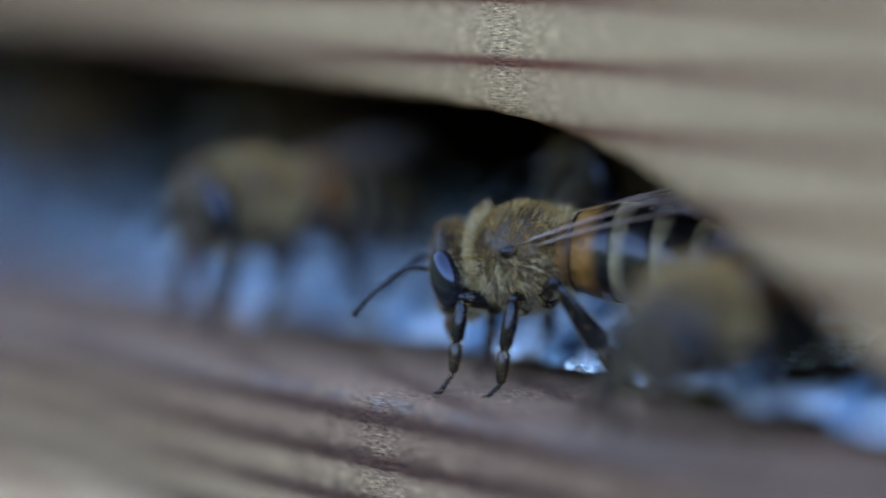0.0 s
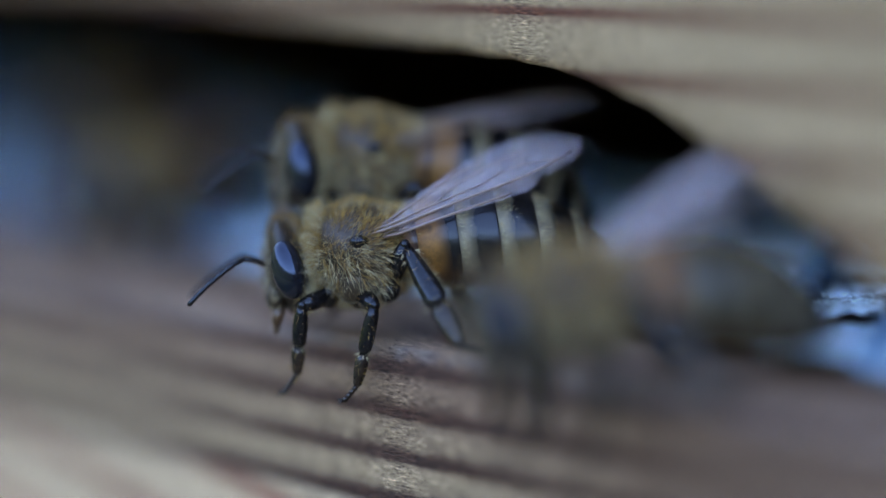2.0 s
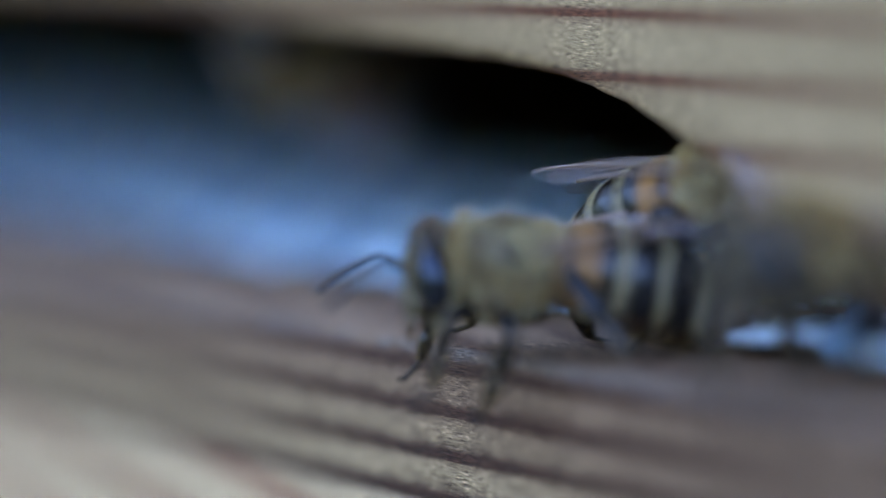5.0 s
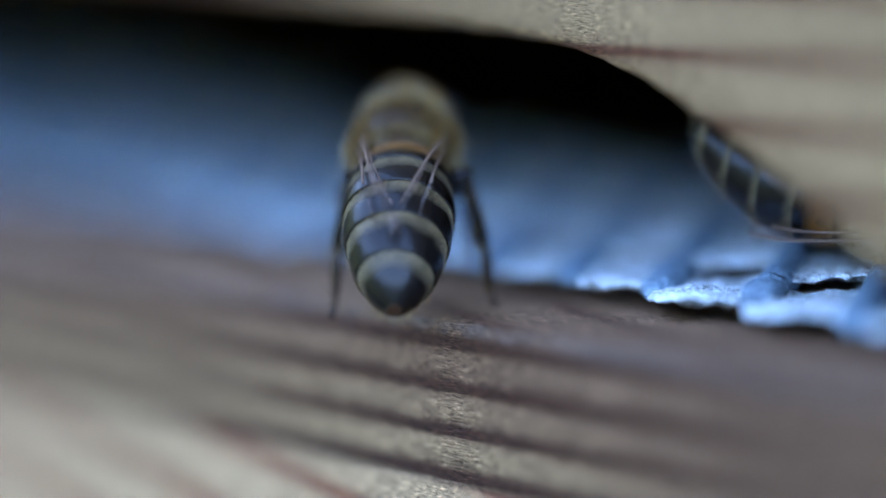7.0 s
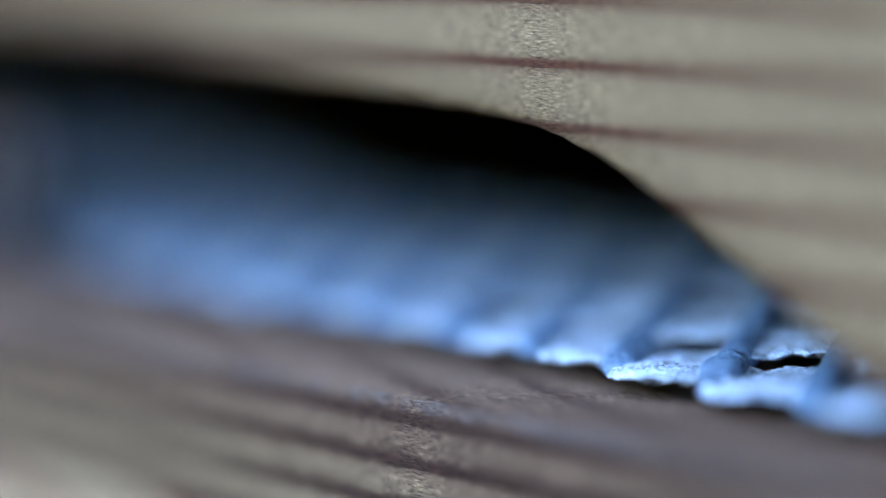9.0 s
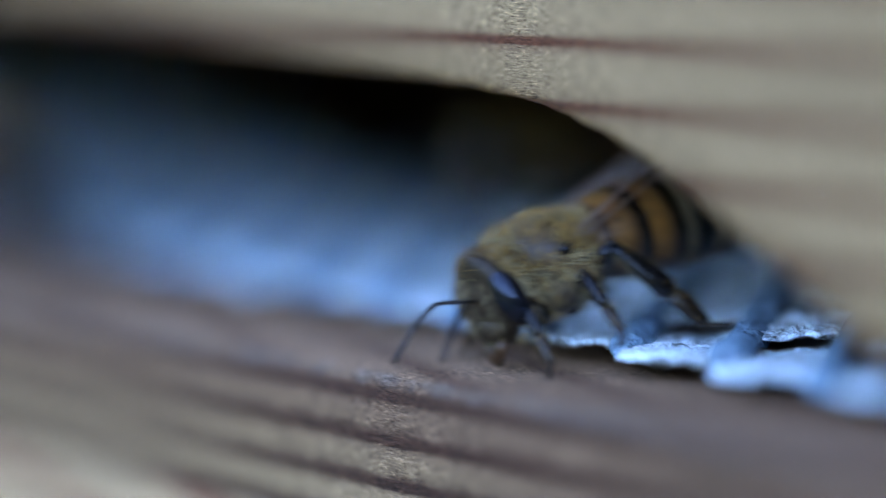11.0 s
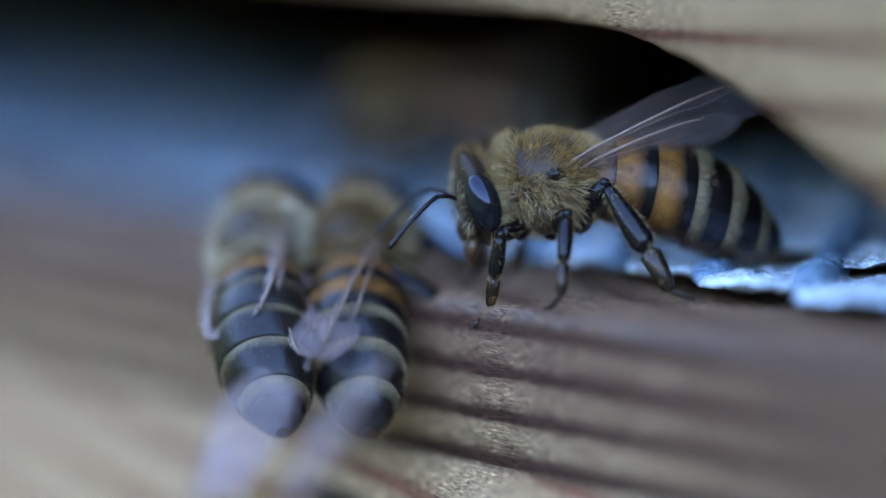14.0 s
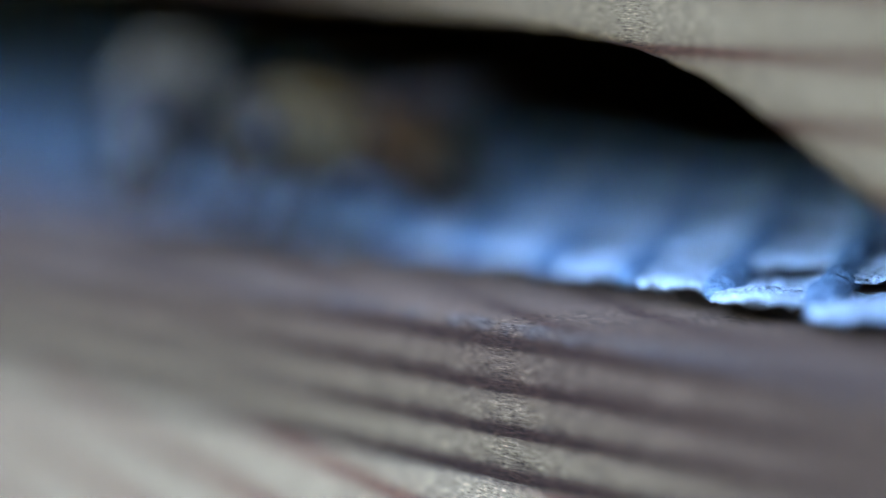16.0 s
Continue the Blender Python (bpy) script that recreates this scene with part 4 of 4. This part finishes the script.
        (16, -130.00, 48.00, 1.40, 0, -4, -68),
    ],
    "j": [
        (0, -49.79, 7.43, 2.35, 0, 0, -70), (0.5, -49.39, 7.95, 2.74, 0, -4, -67), (2, -48.98, 8.45, 1.15, 0, -4, -66),
        (2.5, -48.93, 8.06, 2.21, 0, -7, -66), (3, -48.73, 5.97, 2.53, 0, -6, -66), (3.5, -47.61, 5.75, 3.42, 0, -4, -69),
        (4, -50.44, 1.29, 3.10, 0, -5, -70), (4.5, -56.21, -4.80, 1.63, 0, -7, -69), (7, -115.00, 30.00, 1.40, 0, -7, -69),
        (16, -120.00, 35.00, 1.40, 0, -7, -69),
    ],
    "l": [
        (0, -20.00, 60.00, 12.00, 0, 0, -160), (4.2, -16.00, 40.00, 12.00, 0, 0, -160), (4.33, -23.10, 29.07, 10.70, -42, -40, -146),
        (4.47, -27.55, 17.29, 11.31, -122, -48, -86), (4.6, -29.03, 4.43, 10.72, -174, -13, -59), (4.8, -26.91, 6.13, 11.99, -175, -16, -64),
        (5, -25.96, 6.18, 12.02, -176, -23, -74), (5.2, -25.29, 8.53, 11.56, -176, -18, -73), (6.5, -10.00, 70.00, 12.00, -176, -18, -73),
        (16, -10.00, 80.00, 12.00, -176, -18, -73),
    ],
    "n": [
        (0, 48.00, 70.00, 1.40, 0, 0, -145), (10, 20.00, 26.00, 1.40, 0, 0, -145), (11.3, -5.29, -0.54, -0.33, 10, 19, -85),
        (11.5, -5.46, -0.26, 0.61, 10, 13, -88), (12, -5.96, -0.84, 0.84, 0, 15, -93), (12.5, -5.09, -1.54, 1.05, -4, 11, -106),
        (13, -3.85, -2.47, 0.39, -3, 23, -97), (13.5, -3.61, -1.68, 1.21, 0, 17, -67), (14, -3.20, -1.37, 0.18, -2, 3, -117),
        (14.25, -4.02, -2.51, -0.63, -2, 2, -135), (14.5, -4.40, -3.05, -1.22, -1, 4, -157), (14.75, -4.49, -3.75, -1.43, -1, 14, -135),
        (15, -4.78, -5.01, -1.78, -1, 19, -110), (15.2, -6.32, -4.54, -3.02, 0, 30, -114), (15.3, -6.80, -4.53, -3.93, 1, 34, -128),
        (15.4, -8.44, -4.14, -2.75, -37, 19, -165), (15.5, -9.62, -4.75, -2.86, -35, 0, -178), (15.6, -10.00, -5.27, -1.69, -36, -12, -174),
        (15.7, -9.97, -5.44, -0.71, -56, -9, 176), (15.8, -10.39, -6.37, 0.50, -57, -14, -180), (15.9, -14.97, -23.08, 9.24, -60, -9, -177),
        (16, -20.97, -34.18, 15.30, -61, -5, -178),
    ],
    "o": [
        (0, 70.00, 30.00, 1.40, 0, 0, -145), (10.4, 32.00, 14.00, 1.40, 0, 0, -145), (11.3, 6.81, -2.26, 0.28, 0, 13, -87),
        (11.5, 4.71, -5.02, -0.72, 0, 25, -95), (12, -1.84, -4.00, -0.83, 5, 1, -113), (12.5, 0.12, -4.37, -2.18, 5, 30, -86),
        (12.75, 1.07, -5.96, -3.77, 5, 29, -78), (13, 1.76, -10.89, -7.21, 0, 12, -67), (13.5, 1.94, -12.48, -7.19, 8, 10, -68),
        (14, 2.25, -17.44, -10.30, 10, 9, -66), (14.3, 3.64, -25.12, -13.63, 14, 2, -60), (16, -200.00, -250.00, -415.00, 14, 2, -60),
    ],
    "p": [
        (0, -200.00, -320.00, -415.00, 0, 0, 40), (9, -200.00, -320.00, -415.00, 0, 0, 40), (11, -60.00, -90.00, 10.00, 0, 0, 40),
        (11.38, -31.16, -52.41, 5.15, -6, -12, 79), (11.75, -5.14, -12.67, -0.33, -36, -9, 116), (12, -5.64, -6.10, -4.77, -17, -18, 100),
        (12.5, -5.52, -7.77, -3.55, -24, -18, 111), (12.75, -6.36, -7.85, -1.01, -32, -35, 129), (13, -8.27, -6.20, 0.28, -31, -40, 136),
        (13.5, -11.31, -5.05, -0.91, -25, -29, 132), (14, -12.70, -4.59, -1.35, -37, -32, 145), (14.25, -13.49, -4.61, -0.19, -43, -28, 150),
        (14.5, -16.78, -3.02, 0.53, -29, -25, 151), (14.75, -23.29, -1.84, 0.66, -26, -18, 148), (15, -30.33, -0.43, 1.80, 0, -18, 151),
        (15.5, -34.71, -0.07, 2.10, 0, -18, 152), (16, -33.43, 0.79, 2.55, 0, -12, 143),
    ],
    "u": [
        (0, -120.00, -300.00, -415.00, 0, 0, 60), (11, -120.00, -300.00, -415.00, 0, 0, 60), (13, -40.00, -60.00, -30.00, 0, 0, 60),
        (13.3, 0.88, -11.82, -8.23, -21, -26, 124), (13.5, -0.69, -10.73, -6.44, -31, -26, 135), (13.75, -9.62, -5.94, -3.96, -38, -18, 148),
        (14, -10.80, -2.01, -1.71, -30, -30, 141), (14.25, -9.51, -0.39, -0.08, -10, -4, 93), (14.5, -6.80, 8.97, 0.46, 0, 0, 75),
        (15, -9.62, 16.09, -0.21, 0, 10, 120), (16, 30.00, 30.00, 1.40, 0, 10, 120),
    ],
    "v": [
        (0, -110.00, 22.00, 1.40, 0, 0, -10), (10.6, -62.00, 11.00, 1.40, 0, 0, -10), (11.3, -30.76, -6.17, 1.41, 0, -17, -62),
        (11.5, -30.10, -6.14, 1.72, 0, -15, -62), (12, -27.68, -7.78, 0.49, 0, -14, -60), (12.5, -18.57, -9.92, -2.38, 0, -15, -59),
        (12.62, -19.02, -9.56, -2.66, 2, -12, -128), (12.75, -18.74, -8.40, -2.94, 0, -10, 163), (13, -17.78, -5.62, -1.20, -29, -15, 151),
        (13.25, -18.09, -3.97, 0.84, -20, -19, 133), (13.4, -20.47, -3.07, 1.47, -17, -27, 129), (13.5, -23.77, -3.40, 1.69, -18, -37, 131),
        (13.7, -29.81, -10.59, 4.10, -18, -34, 131), (13.9, -36.29, -21.56, 10.76, -19, -27, 132), (16, -300.00, -200.00, -415.00, -19, -27, 132),
    ],
    "w": [
        (0, 10.00, 75.00, 1.40, 0, 0, -160), (10.5, -20.00, 40.00, 1.40, 0, 0, -160), (10.9, -21.17, 20.88, 2.19, 1, -4, -118),
        (11.3, -22.13, 3.36, 1.15, 0, -5, -75), (11.5, -23.21, 2.49, 1.88, 0, -8, -78), (11.8, -29.62, 5.98, 1.45, 0, -6, -80),
        (12.5, -25.00, 55.00, 1.40, 0, -8, -80), (13.3, -28.00, 3.30, 1.40, 0, -4, 100), (13.5, -27.50, 3.80, 1.20, 0, 2, 100),
        (13.8, -26.00, 6.00, 1.20, 0, 3, 170), (14.1, -24.30, 8.00, 1.20, 0, 2, -120), (14.5, -23.53, 7.27, 1.77, 0, -4, -76),
        (15, -23.38, 6.44, 2.00, 0, -4, -79), (15.5, -23.71, 5.62, 1.91, 0, -5, -79), (16, -23.94, 1.12, 1.21, 0, -8, -96),
    ],
}
LOOKS = {
    "a": "striped honey bee stepping out of the flight hole", "b": "striped honey bee walking behind another on the sill",
    "c": "golden honey bee turning on the sill edge", "d": "pale-furred honey bee walking out over the sill",
    "e": "honey bee coming in to land at the arch", "f": "dark honey bee clinging under the arch",
    "g": "honey bee landing and walking into the hive", "i": "honey bee leaving across the sill",
    "k": "dark honey bee standing on the mesh floor", "j": "honey bee resting deep in the flight hole", "l": "honey bee hanging inside under the arch",
    "n": "golden honey bee guarding the sill", "o": "striped honey bee hurrying out of the hive",
    "p": "old pale-furred honey bee with a bare black abdomen and frayed wings", "u": "amber-banded honey bee climbing up to the hole",
    "v": "honey bee pacing at the far end of the sill", "w": "honey bee walking on the blue mesh floor",
}
# seconds, spread and lift of the wings in degrees
WINGS = {
    "a": [(0, -8, 3), (1, -8, 4), (1.25, 0, 14), (1.5, 8, 27), (1.7, 4, 26), (2, -7, 13, -30, 20), (2.5, -8, 5, -36, 15), (3, -6, 10, -36, 10), (3.2, -4, 12), (3.5, -4, 10, 18, -20), (4, -9, 0, 5, 60), (4.3, 2, 22, 24, 10), (4.5, 5, 30, 24, -24), (16, 78, 48)],
    "b": [(0, -8, 6), (1, -8, 6), (1.5, -6, 9), (2.5, -8, 7), (3, -6, 8, 60, 60), (3.1, 0, 12, 50), (3.5, 12, 24, 15, -20), (4, 16, 30, 15, -20), (16, 60, 40)],
    "c": [(0, -8, 2), (1.5, -9, 1), (1.7, -4, 6), (2, 12, 18), (2.8, 0, 8), (3, -5, 3, 5), (3.5, -7, 0, -5), (4, 8, 8, 60), (4.2, 6, 8, 40), (4.5, -4, 5), (16, -6, 6)],
    "d": [(0, -8, 5), (16, -8, 5)], "e": [(0, 85, 25), (3.3, 80, 20), (3.6, -4, 6), (16, -8, 6)], "f": [(0, -9, 2), (16, -9, 2)],
    "g": [(0, 80, 40), (4.8, 55, 18), (5.2, 30, 10), (5.7, 12, 6), (6.6, -6, 4, 60), (16, -6, 4, 65)], "i": [(0, -8, 6), (1, -4, 8), (1.2, 45, 55), (16, 70, 40)],
    "k": [(0, -8, 3), (16, -8, 3)], "j": [(0, -8, 6), (16, -8, 6)], "l": [(0, -8, 4), (16, -8, 4)],
    "n": [(0, -8, 6), (11.4, -8, 6), (12, 8, 14, 12, 10), (12.5, -9, 4), (13, -9, 6, 35), (13.25, -8, 6, 30), (13.5, -10, 1, 50), (13.8, -4, 10), (14, 0, 12, 40, -30), (14.5, 2, 19, 18, 0), (14.8, -8, 27, 26, -10), (15, 5, 28, 4, -6), (15.3, 5, 34, 4, -6), (15.4, 6, 30), (15.5, -2, 12), (15.6, -2, 6), (15.7, 30, 10), (15.8, 75, 20), (16, 85, 30)],
    "o": [(0, -8, 6), (11.5, -8, 5), (12, 24, 18, 16, 0), (12.5, 6, 14), (13, 0, 8), (13.5, -6, 2), (14, 10, 20), (16, 80, 30)],
    "p": [(0, 85, 10), (11.8, 75, 12), (12, 44, 8), (12.5, 40, 3, 2), (12.8, 4, 6), (13, 4, 2, 10), (13.5, -6, 0, 5), (14, -8, 0, 5), (14.3, -6, 2), (14.6, -6, 2, 50), (16, -6, 2, 55)],
    "u": [(0, 80, 10), (13.3, 40, 15), (13.7, -8, 4, 25), (14, -8, 3, 25), (14.2, -8, 8), (16, -8, 4)], "v": [(0, -8, 6), (12.6, -4, 4), (13.1, 0, 6), (13.35, 10, 8), (13.5, 65, 30), (13.8, 70, 40), (16, 80, 30)],
    "w": [(0, -8, 6), (13, -8, 6), (16, -4, 8)],
}

mesh_floor()
kinds = [build_bee(False), build_bee(True), build_bee(False, "pale"), build_bee(False, "pale", True)]
bees, used = {}, set()
for key, label in LOOKS.items():
    kind = kinds[3 if key in "pf" else 2 if key in "de" else key in "nuwl"]
    bees[key] = copy_thing(kind, Matrix.Identity(4)) if kind in used else kind
    used.add(kind)
    tagged(bees[key], label, "honey bee", "bees at the hive entrance")


# seconds and degrees by which the abdomen hangs below the body's line
DROOP = {
    "a": [(0, 7), (0.5, 4), (1, -3), (1.5, 9), (2, -4), (2.5, -5), (3, -6), (3.5, 9), (4, 7), (4.5, 16), (16, 16)],
    "b": [(0, 7), (1, 7), (1.5, 3), (2, 7), (2.5, 7), (3, 2), (3.5, 10), (4, 3), (16, 3)],
    "c": [(0, 7), (1.5, 7), (2, 6), (3, 2), (3.5, 2), (4, 4), (4.5, 7), (5, 7), (16, 7)],
    "d": [(0, 13), (3, 13), (3.5, 7), (4, 6), (4.5, -2), (5, 7), (16, 7)],
    "f": [(0, 6), (7.3, 6), (7.5, 6), (8, 6), (16, 6)],
    "g": [(0, 7), (5, 7), (7.5, 5), (16, 5)],
    "i": [(0, 3), (0.5, 5), (1, 4), (16, 4)],
    "l": [(0, 7), (5, 7), (16, 7)],
    "n": [(0, 5), (11.5, 5), (12, 3), (12.5, 7), (13, 10), (13.5, 26), (14, 14), (14.5, 10), (15, 2), (15.5, 4), (16, 4)],
    "o": [(0, 10), (11.5, 10), (12, -1), (12.5, 11), (16, 11)],
    "p": [(0, 13), (12, 13), (12.5, 12), (13, 6), (13.5, 3), (14, 2), (14.5, 4), (15, 2), (15.5, 2), (16, 2)],
    "u": [(0, 7), (13.5, 7), (14, 4), (16, 4)],
    "v": [(0, 7), (12.5, 7), (16, 7)],
    "w": [(0, 7), (11.5, 7), (16, 7)],
}


# seconds and degrees by which the head nods
NODS = {"n": [(0, 0), (13.7, 0), (14.2, 12), (14.6, 22), (15.3, 22), (15.6, 0), (16, 0)], "a": [(0, 0), (3.2, 0), (3.5, 15), (4.2, 5), (4.6, 0), (16, 0)]}
# the near hind leg that a bee stretches backwards: seconds, degrees upwards and outwards
REACH = {"a": [(3.25, 0, 0), (3.45, 36, 10), (4.0, 40, 40), (4.2, 40, 30), (4.55, 40, 10), (4.7, 20, 5), (4.9, 0, 0)]}


def eased(rows, t):
    for (t0, a, c), (t1, b, d) in zip(rows, rows[1:]):
        if t0 <= t <= t1:
            k = (t - t0) / (t1 - t0)
            return a + (b - a) * k, c + (d - c) * k
    return 0, 0


def motions():
    for key, rows in ROUTES.items():
        bee = bees[key]
        walk(bee, [(t, pose(x * MM, y * MM, z * MM, rx, ry, rz)) for t, x, y, z, rx, ry, rz in rows])
        for ob in bee.children:
            if "wing" in ob.name:
                walk(ob, [(t, wing_turn(ob, *angles)) for t, *angles in WINGS[key]])
            elif "_leg" in ob.name:
                walk(ob, stride(ob, rows, REACH.get(key, []) if ob.name.startswith("hind") and ob.location.y > 0 else []))
            elif "head" in ob.name and key in NODS:
                walk(ob, [(t, Matrix.Translation(ob.location) @ pose(0, 0, 0, 0, a, 0)) for t, a in NODS[key]])
            elif "abdomen" in ob.name:
                walk(ob, [(t, Matrix.Translation(ob.location) @ pose(0, 0, 0, 0, -a, 0)) for t, a in DROOP.get(key, [(0, 8), (16, 8)])])


def support(x, y):
    """Height of what a foot finds at x, y: mesh floor, sill, or landing board."""
    if y > 2.6:
        return 0.95 + 0.09 * max(0.0, y - 4)
    if y > -4.4:
        return 0.0
    return -5.75 - max(0.0, -5.0 - y) * math.tan(radians(36))


def between(rows, t):
    for a, b in zip(rows, rows[1:]):
        if t <= b[0]:
            k = (t - a[0]) / (b[0] - a[0])
            ma, mb = (pose(*r[1:]) for r in (a, b))
            m = ma.to_quaternion().slerp(mb.to_quaternion(), k).to_matrix().to_4x4()
            m.translation = ma.translation.lerp(mb.translation, k)
            return m
    return pose(*rows[-1][1:])


def stride(leg, rows, reach=()):
    """Steps of one leg: it swings while its bee walks, and rises or falls at the hip until the foot meets what is below it."""
    y = 1 if leg.location.y > 0 else -1
    name = leg.name.split("_")[0]
    turn = {"front": 0, "middle": 1, "hind": 2}[name] + (1 if y > 0 else 0)
    hip = leg.location / MM
    foot = Vector((LEGS[name][4][0] - LEGS[name][0][0], y * (LEGS[name][4][1] - LEGS[name][0][1]), LEGS[name][4][2] - LEGS[name][0][2]))
    out = []
    n = 128
    for k in range(n + 1):
        t = 16 * k / n
        m = between(rows, t)
        at, before = m.translation, between(rows, max(0, t - 0.12)).translation
        near = abs(at.x) < 70 and -30 < at.y < 40 and at.z > -25
        if not near and k % 16:
            continue
        pace = (at - before).length
        swing = 11 * math.sin(math.pi * (turn + t * 4.2)) * min(1, pace / 0.35)
        rise = 8 * max(0, math.cos(math.pi * (turn + t * 4.2))) * min(1, pace / 0.35)
        best = 0
        if near and m[2][2] > 0.3:
            tries = []
            for a in range(-26, 33, 2):
                p = m @ (hip + pose(0, 0, 0, y * a, 0, y * swing).to_3x3() @ foot)
                tries.append((abs(p.z - support(p.x, p.y)) + 0.012 * abs(a), a))
            best = min(tries)[1]
        up, aside = eased(reach, t)
        if up > 1:
            out.append((t, Matrix.Translation(leg.location) @ pose(0, 0, 0, y * up, 0, -y * aside)))
            continue
        out.append((t, Matrix.Translation(leg.location) @ pose(0, 0, 0, y * (best + rise), 0, y * swing)))
    return out


motions()
